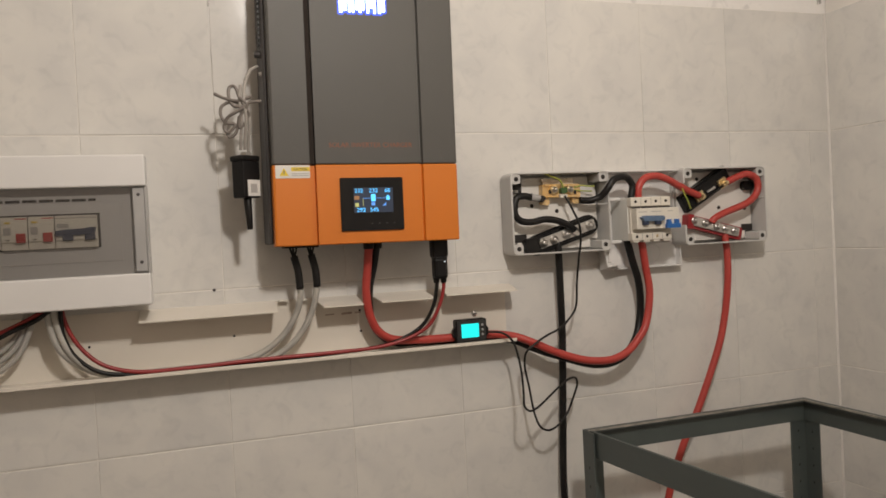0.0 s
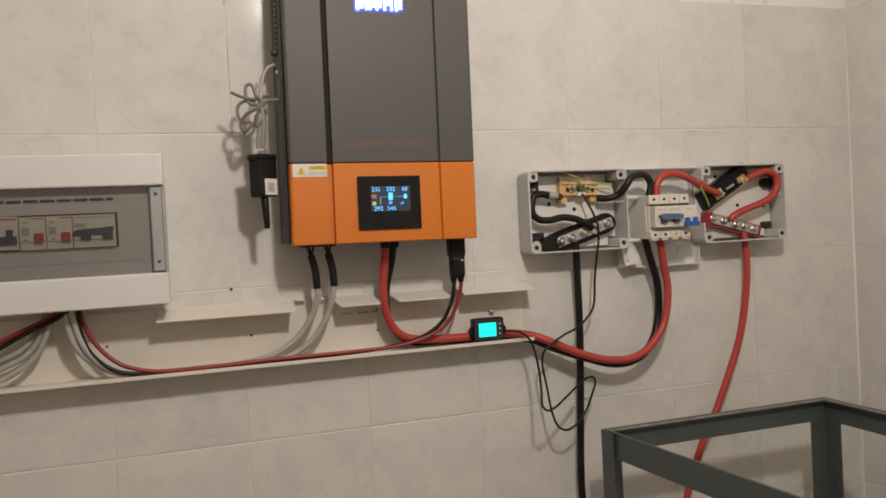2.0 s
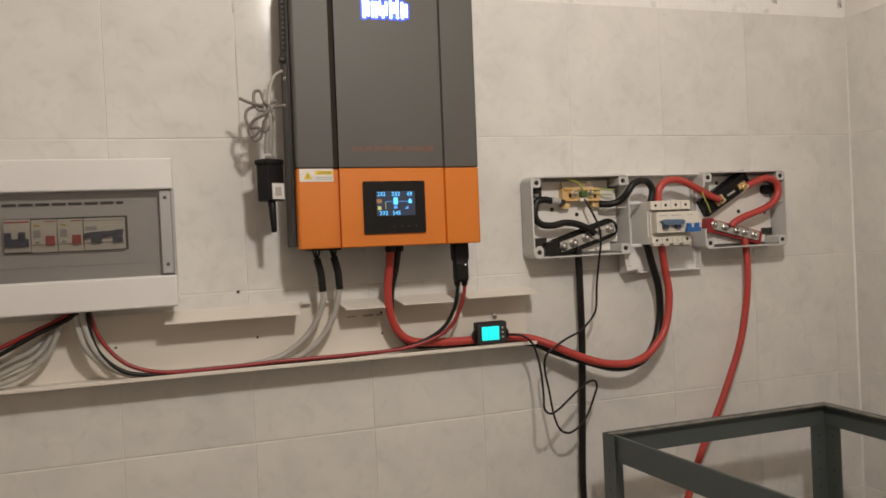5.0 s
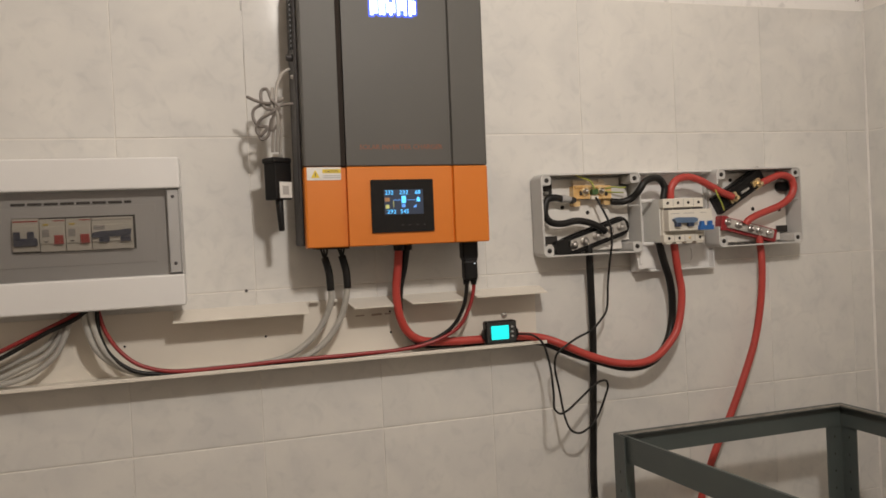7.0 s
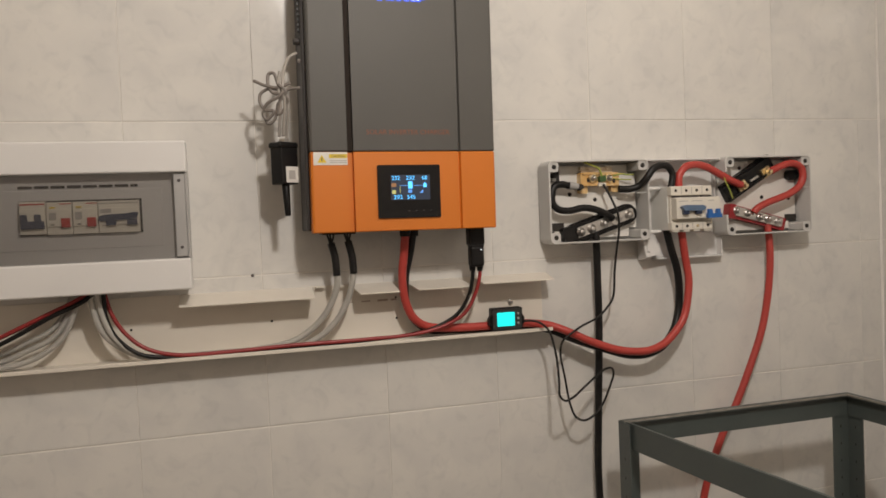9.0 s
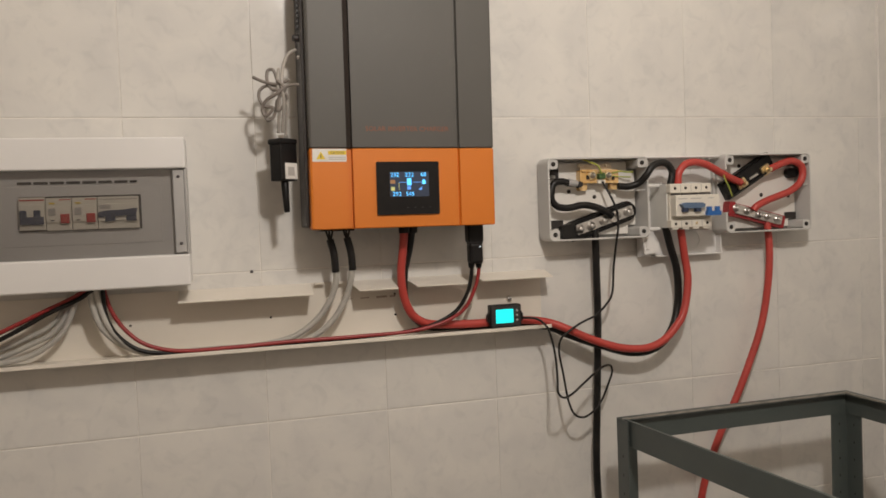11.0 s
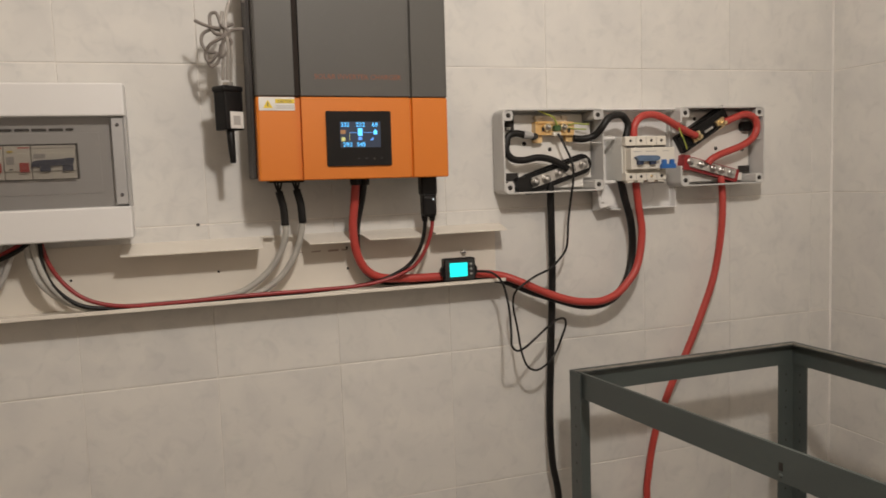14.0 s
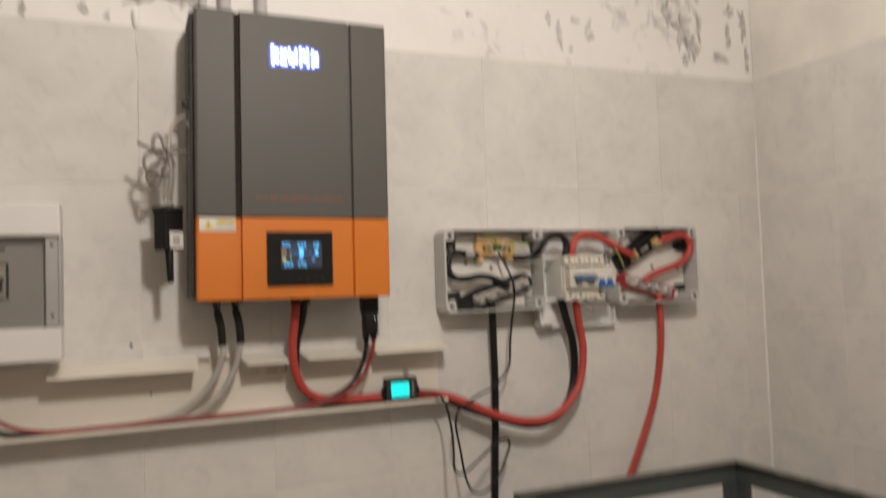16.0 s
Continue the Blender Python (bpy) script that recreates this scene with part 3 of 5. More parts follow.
b = unit_breaker(-0.1345, -0.0995, 1.602, "white two-pole breaker with black toggles")
part("red_stripe", box(-0.1330, -0.1010, -0.0678, -0.0684, 1.6205, 1.6225), RED_TOGGLE, b)
part("toggle_bar", box(-0.1325, -0.1015, -0.0700, -0.0728, 1.5860, 1.5975, bevel=0.001), NAVY, b)
for x in (-0.128, -0.110):
    part("toggle", box(x - 0.0045, x + 0.0045, -0.0700, -0.0735, 1.595, 1.607, bevel=0.001), NAVY, b)
for x0, x1 in ((-0.0990, -0.0650), (-0.0645, -0.0305)):
    b = unit_breaker(x0, x1, 1.6005, "white breaker with a red toggle and yellow test button")
    part("red_stripe", box(x0 + 0.018, x1 - 0.001, -0.0678, -0.0684, 1.6205, 1.6220), RED_TOGGLE, b)
    part("toggle", box(x0 + 0.0195, x0 + 0.0315, -0.0700, -0.0735, 1.5870, 1.6005, bevel=0.001), RED_TOGGLE, b, "red toggle")
    part("test_button", box(x0 + 0.005, x0 + 0.012, -0.0678, -0.0700, 1.6150, 1.6172), YELLOW, b)
    part("print_line", box(x0 + 0.006, x0 + 0.011, -0.0704, -0.0709, 1.5905, 1.5922), INK, b)
    part("print_patch", box(x0 + 0.0035, x0 + 0.0130, -0.0704, -0.0708, 1.5980, 1.6090), GREY_INK, b)
b = unit_breaker(-0.0300, 0.0265, 1.6005, "white breaker with a wide navy toggle")
part("grey_stripe", box(-0.0285, 0.0250, -0.0678, -0.0684, 1.6195, 1.6210), GREY_INK, b)
part("toggle", slab([(-0.0305 + u, 1.600 + v) for u, v in ((0, -0.004), (0.003, -0.006), (0.053, -0.004), (0.0555, 0.006), (0.046, 0.006), (0.040, 0.0045), (0.010, 0.0035), (0.002, 0.0015))], -0.0700, -0.0738), NAVY, b, "wide navy toggle")
for x in (-0.020, 0.009):
    part("toggle_foot", box(x, x + 0.014, -0.0700, -0.0732, 1.5875, 1.5955, bevel=0.001), NAVY, b)
part("print_patch", box(-0.027, -0.012, -0.0704, -0.0708, 1.606, 1.612), GREY_INK, b)

# ---------------------------------------------------------------- cable duct
duct = thing("cable_duct", (0.1, 0.0, 1.377), "open cream plastic cable duct, cut for the cables", "cable duct")
part("back_strip", box(-0.62, 0.6905, 0.0, -0.0022, 1.3770, 1.4760, bevel=0.0006), DUCT_PVC, duct)
part("lower_flange", slab([(-0.62, 1.3772), (0.6905, 1.3772), (0.6905, 1.3796), (-0.62, 1.3796)], -0.0022, -0.0470), DUCT_PVC, duct)
part("lip", box(-0.62, 0.6905, -0.0455, -0.0475, 1.3762, 1.3822, bevel=0.0006), DUCT_PVC, duct)


def flap(x0, x1, skew0, skew1, drop=0.0155):
    """One cut length of the upper flange, bent down at its front edge."""
    bm = bmesh.new()
    for dz in (0.0, -0.0018):
        for y, z, s in ((-0.0022, 1.4755, 0.0), (-0.026, 1.4755 - drop * 0.42, 0.5), (-0.0505, 1.4755 - drop, 1.0)):
            bm.verts.new((x0 + skew0 * s, y, z + dz))
            bm.verts.new((x1 + skew1 * s, y, z + dz))
    v = list(bm.verts)
    for f in ((0, 1, 3, 2), (2, 3, 5, 4), (6, 8, 9, 7), (8, 10, 11, 9), (0, 6, 7, 1), (4, 5, 11, 10), (0, 2, 8, 6), (2, 4, 10, 8), (1, 7, 9, 3), (3, 9, 11, 5)):
        bm.faces.new([v[i] for i in f])
    return part("flange_flap", bm, DUCT_PVC, duct)


flap(0.072, 0.279, 0, 0, 0.014)
flap(0.3405, 0.4150, 0.012, 0.003, 0.0125)
flap(0.4360, 0.5330, 0.014, 0.011, 0.0115)
flap(0.5610, 0.7000, 0.003, -0.006, 0.0085)
for x, z in ((-0.003, 1.4255), (0.212, 1.4235), (0.421, 1.4135), (0.421, 1.449)):
    part("nail_hole", rod((x, -0.0015, z), (x, -0.0030, z), 0.0022, 0.0018, 10), DARK_HOLE, duct, "", True)
for x, w, h in ((0.343, 0.008, 0.0015), (0.369, 0.015, 0.0022), (0.398, 0.018, 0.0035), (0.417, 0.010, 0.0030)):
    part("print_mark", slab(bar(x, 1.4455, w, h, 2), -0.0022, -0.0026), FADED_INK, duct)
part("cut_stub", box(0.285, 0.300, -0.002, -0.012, 1.4735, 1.4765), DUCT_PVC, duct)
part("cut_stub", box(0.318, 0.331, -0.002, -0.012, 1.4725, 1.4755), DUCT_PVC, duct)
screw = part("duct_screw", rod((0.629, -0.0022, 1.427), (0.629, -0.0065, 1.427), 0.0058, 0.0042, 18, 0.0008), STEEL, duct, "steel pan-head screw", True)
part("slot", box(0.6255, 0.6325, -0.0064, -0.0069, 1.4263, 1.4277), INK, screw)
tagged(part("wall_plug", rod((0.185, 0.001, 1.500), (0.185, -0.0022, 1.500), 0.0028, 0.0022, 10), INK, None, "", True), "small dark plug in the tile joint", "wall plug")

# ---------------------------------------------------------------- battery meter on the duct
meter = thing("battery_meter", (0.602, -0.045, 1.3826), "small black battery meter with a cyan lit screen", "meter")
part("case", slab(rounded(0.5778, 0.6340, 1.3832, 1.4220, 0.003, 4), -0.032, -0.046), BLACK, meter)
part("bezel", slab(rounded(0.5795, 0.6322, 1.3850, 1.4205, 0.003, 4), -0.046, -0.0475), BEZEL, meter, "dark grey bezel")
part("screen", slab(rounded(0.5873, 0.6192, 1.3905, 1.4143, 0.001, 3), -0.0475, -0.0482), METER_LIT, meter, "cyan backlit screen")
for z in (1.4110, 1.4028, 1.3946):
    part("button", rod((0.6258, -0.0472, z), (0.6258, -0.0492, z), 0.0022, 0.0019, 12), STRIP_GREY, meter, "", True)
for s, x in ((-1, 0.5775), (1, 0.6340)):
    part("clip", slab([(x, 1.390), (x + s * 0.0045, 1.394), (x + s * 0.0045, 1.404), (x, 1.411)], -0.036, -0.044), BLACK, meter)

# ---------------------------------------------------------------- wireless dongle with its coiled lead
dongle = thing("wireless_dongle", (0.241, -0.045, 1.594), "black wireless dongle hanging on its coiled grey lead", "dongle")
SWING = Matrix.Translation((0.2385, -0.080, -0.0015)) @ pose(0, 0, 0, 0, 0, 35)


def swung(bm):
    """Turns a part of the hanging dongle about its lead."""
    bmesh.ops.transform(bm, matrix=SWING, verts=bm.verts)
    return bm


part("case", swung(box(-0.0165, 0.0165, -0.0130, 0.0130, 1.6430, 1.7000, bevel=0.002)), BLACK, dongle)
part("cap", swung(box(-0.0195, 0.0170, -0.0150, 0.0140, 1.6985, 1.7075, bevel=0.003)), BLACK, dongle)
part("aerial", rod((0.2385, -0.082, 1.6440), (0.2400, -0.084, 1.5930), 0.0062, 0.0044, 16, 0.0018), BLACK, dongle, "", True)
tag_ = part("sticker", swung(box(-0.0085, 0.0150, -0.0136, -0.0128, 1.6455, 1.6700)), LABEL, dongle, "white paper sticker")
part("grey_patch", swung(box(-0.0030, 0.0090, -0.0139, -0.0135, 1.6505, 1.6640)), GREY_INK, tag_)
part("nut", rod((0.2395, -0.080, 1.7060), (0.2395, -0.080, 1.7115), 0.0085, 0.0085, 6), STEEL, dongle, "steel collar nut")

# cable runs, as centre lines
RED_BATTERY = [(0.431, -0.055, 1.566), (0.428, -0.050, 1.528), (0.424, -0.045, 1.482), (0.430, -0.040, 1.441), (0.443, -0.036, 1.415), (0.466, -0.032, 1.399), (0.512, -0.030, 1.393), (0.583, -0.030, 1.391), (0.642, -0.030, 1.391), (0.689, -0.036, 1.384), (0.723, -0.048, 1.370), (0.751, -0.051, 1.356), (0.779, -0.053, 1.344), (0.815, -0.055, 1.332), (0.845, -0.056, 1.327), (0.876, -0.056, 1.327), (0.909, -0.054, 1.338), (0.935, -0.051, 1.359), (0.953, -0.048, 1.381), (0.968, -0.044, 1.444), (0.961, -0.045, 1.493), (0.951, -0.050, 1.546)]
BLACK_BATTERY = [(0.446, -0.045, 1.565), (0.440, -0.042, 1.528), (0.432, -0.032, 1.485), (0.434, -0.024, 1.439), (0.451, -0.018, 1.407), (0.475, -0.016, 1.391), (0.526, -0.015, 1.388), (0.631, -0.014, 1.383), (0.696, -0.018, 1.374), (0.735, -0.026, 1.356), (0.787, -0.034, 1.336), (0.845, -0.040, 1.318), (0.885, -0.040, 1.318), (0.914, -0.037, 1.329), (0.942, -0.031, 1.358), (0.958, -0.025, 1.402), (0.953, -0.032, 1.461), (0.935, -0.040, 1.510), (0.923, -0.045, 1.547)]
BLACK_SOLAR = [(0.5435, -0.060, 1.500), (0.5425, -0.058, 1.480), (0.537, -0.052, 1.450), (0.518, -0.046, 1.419), (0.483, -0.042, 1.399), (0.439, -0.040, 1.389), (0.362, -0.040, 1.385), (0.234, -0.040, 1.384), (0.147, -0.040, 1.383), (0.047, -0.041, 1.384), (0.009, -0.043, 1.394), (-0.019, -0.045, 1.420), (-0.032, -0.045, 1.451), (-0.034, -0.045, 1.491)]
RED_SOLAR = [(0.5555, -0.060, 1.499), (0.555, -0.058, 1.480), (0.547, -0.054, 1.450), (0.529, -0.049, 1.419), (0.495, -0.045, 1.400), (0.443, -0.043, 1.389), (0.362, -0.043, 1.387), (0.234, -0.043, 1.387), (0.147, -0.043, 1.385), (0.064, -0.043, 1.387), (0.020, -0.042, 1.401), (-0.007, -0.040, 1.425), (-0.025, -0.040, 1.456), (-0.034, -0.040, 1.491)]
GREY_OUTPUT_A = [(0.314, -0.055, 1.501), (0.3155, -0.052, 1.485), (0.307, -0.042, 1.453), (0.284, -0.034, 1.419), (0.244, -0.028, 1.392), (0.191, -0.026, 1.383), (0.130, -0.026, 1.382), (0.062, -0.026, 1.382), (0.022, -0.030, 1.385), (-0.009, -0.036, 1.400), (-0.038, -0.040, 1.429), (-0.050, -0.042, 1.467), (-0.052, -0.042, 1.492)]
GREY_OUTPUT_B = [(0.3415, -0.055, 1.503), (0.340, -0.052, 1.486), (0.331, -0.042, 1.451), (0.307, -0.034, 1.413), (0.266, -0.029, 1.386), (0.208, -0.027, 1.379), (0.147, -0.027, 1.378), (0.079, -0.028, 1.379), (0.032, -0.033, 1.382), (0.001, -0.040, 1.397), (-0.025, -0.044, 1.425), (-0.039, -0.044, 1.464), (-0.044, -0.042, 1.492)]
BLACK_FEED = [(-0.048, -0.045, 1.488), (-0.066, -0.045, 1.476), (-0.105, -0.045, 1.459), (-0.143, -0.045, 1.439), (-0.165, -0.045, 1.428), (-0.210, -0.045, 1.408), (-0.247, -0.040, 1.395)]
RED_FEED = [(-0.057, -0.040, 1.488), (-0.081, -0.040, 1.475), (-0.113, -0.040, 1.461), (-0.144, -0.040, 1.447), (-0.166, -0.040, 1.437), (-0.211, -0.040, 1.417), (-0.248, -0.036, 1.399)]
GREY_FEED_A = [(-0.069, -0.035, 1.489), (-0.079, -0.035, 1.456), (-0.095, -0.034, 1.425), (-0.124, -0.032, 1.402), (-0.156, -0.030, 1.390), (-0.201, -0.030, 1.385), (-0.244, -0.030, 1.384)]
GREY_FEED_B = [(-0.076, -0.028, 1.489), (-0.090, -0.028, 1.449), (-0.111, -0.028, 1.424), (-0.141, -0.026, 1.410), (-0.172, -0.024, 1.397), (-0.209, -0.024, 1.388), (-0.245, -0.024, 1.387)]
SENSOR_WIRE_A = [(0.636, -0.042, 1.397), (0.660, -0.056, 1.394), (0.675, -0.062, 1.380), (0.680, -0.068, 1.361), (0.682, -0.078, 1.329), (0.680, -0.088, 1.292), (0.678, -0.094, 1.271), (0.687, -0.094, 1.262), (0.703, -0.089, 1.264), (0.732, -0.078, 1.278), (0.759, -0.068, 1.292), (0.782, -0.061, 1.302), (0.797, -0.057, 1.301), (0.801, -0.055, 1.291), (0.797, -0.052, 1.274), (0.780, -0.050, 1.237)]
SENSOR_WIRE_B = [(0.780, -0.050, 1.237), (0.761, -0.056, 1.222), (0.740, -0.058, 1.214), (0.724, -0.058, 1.221), (0.714, -0.057, 1.243), (0.705, -0.057, 1.294), (0.697, -0.060, 1.338), (0.700, -0.063, 1.357), (0.712, -0.065, 1.368), (0.739, -0.062, 1.382), (0.773, -0.054, 1.393), (0.793, -0.050, 1.407), (0.808, -0.049, 1.426), (0.813, -0.050, 1.476), (0.816, -0.056, 1.517), (0.820, -0.058, 1.547), (0.819, -0.058, 1.575), (0.811, -0.050, 1.604), (0.801, -0.041, 1.630)]
BLACK_MAIN = [(0.790, -0.027, 1.546), (0.790, -0.028, 1.518), (0.792, -0.024, 1.455), (0.794, -0.020, 1.393), (0.792, -0.020, 1.331), (0.785, -0.022, 1.207), (0.780, -0.024, 1.104), (0.782, -0.028, 1.024), (0.790, -0.030, 0.974)]
RED_MAIN = [(1.158, -0.026, 1.547), (1.159, -0.030, 1.508), (1.157, -0.032, 1.464), (1.152, -0.030, 1.409), (1.136, -0.030, 1.342), (1.105, -0.030, 1.268), (1.070, -0.030, 1.197), (1.040, -0.030, 1.146), (1.003, -0.030, 1.059), (0.990, -0.030, 1.005), (0.985, -0.030, 0.973), (0.981, -0.030, 0.944)]
BOX_BLACK_A = [(0.738, -0.035, 1.629), (0.723, -0.036, 1.632), (0.709, -0.036, 1.629), (0.703, -0.037, 1.617), (0.703, -0.038, 1.599), (0.713, -0.039, 1.588), (0.734, -0.040, 1.585), (0.760, -0.041, 1.589), (0.785, -0.041, 1.585), (0.807, -0.042, 1.575), (0.818, -0.042, 1.567)]
BOX_BLACK_B = [(0.834, -0.036, 1.621), (0.854, -0.040, 1.620), (0.870, -0.046, 1.625), (0.881, -0.056, 1.639), (0.892, -0.058, 1.654), (0.907, -0.056, 1.660), (0.925, -0.052, 1.659), (0.937, -0.050, 1.645), (0.934, -0.050, 1.625), (0.931, -0.050, 1.615)]
BOX_RED_A = [(0.949, -0.050, 1.619), (0.951, -0.050, 1.641), (0.965, -0.050, 1.657), (0.987, -0.050, 1.661), (1.009, -0.050, 1.656), (1.039, -0.048, 1.642), (1.066, -0.044, 1.630), (1.091, -0.041, 1.621)]
BOX_RED_B = [(1.158, -0.040, 1.646), (1.177, -0.043, 1.654), (1.201, -0.045, 1.660), (1.222, -0.046, 1.652), (1.227, -0.046, 1.634), (1.218, -0.046, 1.616), (1.196, -0.046, 1.602), (1.166, -0.045, 1.592), (1.141, -0.044, 1.584), (1.123, -0.042, 1.575), (1.118, -0.040, 1.568)]
DONGLE_LEAD = [(0.265, -0.074, 1.845), (0.252, -0.082, 1.835), (0.243, -0.090, 1.813), (0.240, -0.096, 1.790), (0.242, -0.094, 1.760), (0.240, -0.086, 1.736), (0.239, -0.080, 1.716)]
COIL_A = [(0.198, -0.083, 1.800), (0.214, -0.088, 1.792), (0.233, -0.093, 1.788), (0.252, -0.098, 1.794)]
COIL_B = [(0.234, -0.088, 1.794), (0.228, -0.086, 1.811), (0.221, -0.084, 1.810), (0.219, -0.086, 1.795), (0.225, -0.090, 1.781), (0.237, -0.094, 1.778), (0.247, -0.094, 1.770), (0.243, -0.090, 1.758), (0.232, -0.088, 1.748), (0.235, -0.092, 1.767), (0.244, -0.098, 1.781), (0.233, -0.096, 1.793)]
COIL_C = [(0.245, -0.088, 1.783), (0.223, -0.084, 1.788), (0.208, -0.082, 1.781), (0.206, -0.082, 1.768), (0.213, -0.084, 1.756), (0.226, -0.088, 1.753), (0.215, -0.084, 1.741), (0.210, -0.082, 1.749), (0.216, -0.088, 1.764), (0.232, -0.096, 1.773), (0.247, -0.098, 1.784), (0.265, -0.103, 1.786)]
COIL_D = [(0.211, -0.082, 1.752), (0.217, -0.082, 1.735), (0.226, -0.084, 1.740), (0.233, -0.088, 1.766)]

part("lead", tube(DONGLE_LEAD, 0.0026, 10), LEAD_WHITE, dongle, "pale lead", True)
part("lead", tube([(x - 0.006, y + 0.004, z) for x, y, z in DONGLE_LEAD[2:]], 0.0026, 10), LEAD_WHITE, dongle, "pale lead", True)
part("lead", tube([(x + 0.005, y + 0.003, z - 0.004) for x, y, z in DONGLE_LEAD[3:]], 0.0024, 10), LEAD_WHITE, dongle, "pale lead", True)
for pts in (COIL_A, COIL_B, COIL_C, COIL_D):
    part("coil", tube(pts, 0.0025, 10), COIL_GREY, dongle, "tangled grey lead", True)

# ---------------------------------------------------------------- open junction boxes
BOX_Y = -0.053


def junction_box(x0, x1, z0, z1, label, holes, notch=None):
    """An open box shell with draft, rounded corners, screw posts and a mounting plate."""
    jb = thing("junction_box", ((x0 + x1) / 2, 0, z0), label, "junction box", "open junction boxes")
    bm = bmesh.new()
    t = 0.0032
    loops = []
    for inset, y in ((0.003, 0.0), (0.0, -0.010), (0.0, BOX_Y + 0.001), (0.001, BOX_Y), (t, BOX_Y), (t, -0.004)):
        o = rounded(x0 + inset, x1 - inset, z0 + inset, z1 - inset, max(0.010 - inset, 0.004), 5)
        ring = [(x, y, z) for x, z in o]
        if notch:  # a gap cut into one side for the cable and the holder
            hi, lo = notch
            ring[12:12] = [(x0 + inset, y, hi), (x0 + inset, max(y, -0.016), hi - 0.0005), (x0 + inset, max(y, -0.016), lo + 0.0005), (x0 + inset, y, lo)]
        loops.append([bm.verts.new(p) for p in ring])
    for a, b in zip(loops, loops[1:]):
        for i in range(len(a)):
            j = (i + 1) % len(a)
            bm.faces.new((a[i], a[j], b[j], b[i]))
    bm.faces.new(loops[0])
    bm.faces.new(loops[-1])
    part("shell", bm, GREY_PVC, jb, "pale grey plastic shell")
    s = 0.017
    for cx, cz in ((x0 + t, z0 + t), (x1 - t - s, z0 + t), (x0 + t, z1 - t - s), (x1 - t - s, z1 - t - s)):
        post = part("screw_post", slab(rounded(cx, cx + s, cz, cz + s, 0.004, 3), -0.004, BOX_Y + 0.002), GREY_PVC, jb)
        part("screw_hole", rod((cx + s / 2, BOX_Y + 0.003, cz + s / 2), (cx + s / 2, BOX_Y + 0.0014, cz + s / 2), 0.0042, 0.0042, 14), DARK_HOLE, post, "", True)
    c = 0.024
    o = [(x0 + c, z0 + 0.008), (x1 - c, z0 + 0.008), (x1 - c, z0 + c), (x1 - 0.008, z0 + c), (x1 - 0.008, z1 - c), (x1 - c, z1 - c), (x1 - c, z1 - 0.008), (x0 + c, z1 - 0.008), (x0 + c, z1 - c), (x0 + 0.008, z1 - c), (x0 + 0.008, z0 + c), (x0 + c, z0 + c)]
    plate = part("mounting_plate", slab(o, -0.004, -0.016), PLATE, jb, "cream mounting plate")
    w = x1 - x0
    for fx, fz in holes:
        part("plate_hole", rod((x0 + fx * w, -0.0155, z0 + fz * (z1 - z0)), (x0 + fx * w, -0.0168, z0 + fz * (z1 - z0)), 0.0037, 0.0037, 12), DARK_HOLE, plate, "", True)
    part("drain_slot", box(x0 + 0.035, x0 + 0.095, BOX_Y + 0.004, -0.020, z0 + t - 0.0005, z0 + t + 0.0008), DARK_HOLE, jb)
    part("rib", box(x1 - 0.022, x1 - t, -0.045, -0.0464, (z0 + z1) / 2 + 0.012, (z0 + z1) / 2 + 0.0135), GREY_PVC, jb)
    return jb


box_negative = junction_box(0.690, 0.887, 1.5265, 1.6735, "open grey junction box holding black cables", ((0.285, 0.60), (0.54, 0.525), (0.13, 0.60)))
box_positive = junction_box(1.048, 1.240, 1.5265, 1.6755, "open grey junction box holding red cables", ((0.555, 0.475), (0.88, 0.45), (0.30, 0.86)), (1.646, 1.566))


def dome_bolt(parent, x, y, z, r=0.0065):
    bm = bmesh.new()
    add_rod(bm, (x, y, z), (x, y - 0.003, z), r * 1.25, r * 1.2, 16)
    add_rod(bm, (x, y - 0.003, z), (x, y - 0.0085, z), r, r * 0.55, 14, 0.0012)
    return part("bolt", bm, STEEL, parent, "shiny steel bolt", True)


# dark slabs painting the shade of the plates' cut-away corners, and a rubber grommet
part("corner_shade", box(0.6990, 0.7330, -0.0040, -0.0166, 1.5490, 1.5635), DARK_HOLE, box_negative, "dark slab painted as the shade of a cut-away corner")
part("corner_shade", box(0.6990, 0.7270, -0.0040, -0.0166, 1.6370, 1.6640), DARK_HOLE, box_negative, "dark slab painted as the shade of a cut-away corner")
part("tie_clip", box(0.7085, 0.7165, -0.0166, -0.0260, 1.6385, 1.6440, bevel=0.001), GREY_PVC, box_negative, "pale grey cable clip")
part("corner_shade", box(1.2070, 1.2340, -0.0040, -0.0166, 1.5490, 1.5620), DARK_HOLE, box_positive, "dark slab painted as the shade of a cut-away corner")
part("grommet", slab(bar(1.2210, 1.6385, 0.026, 0.019, 0, 0.008), -0.0160, -0.0260), BLACK_RUBBER, box_positive, "black rubber grommet")

# busbar of the negative side
neg = thing("busbar", (0.80, -0.02, 1.540), "black-based busbar with a row of steel bolts", "busbar", "busbars")
part("base", slab(bar(0.8035, 1.5590, 0.144, 0.032, 17, 0.0155), -0.0165, -0.030), BLACK, neg)
part("rim", slab(bar(0.8035, 1.5590, 0.149, 0.037, 17, 0.018), -0.0165, -0.023), BLACK, neg)
part("bar", slab(bar(0.8065, 1.5607, 0.120, 0.018, 16.3, 0.003), -0.030, -0.034), STEEL, neg, "bright steel bar")
for x, z in ((0.757, 1.5463), (0.779, 1.5510), (0.804, 1.5597), (0.830, 1.5679), (0.8535, 1.5740)):
    dome_bolt(neg, x, -0.034, z, 0.0066)
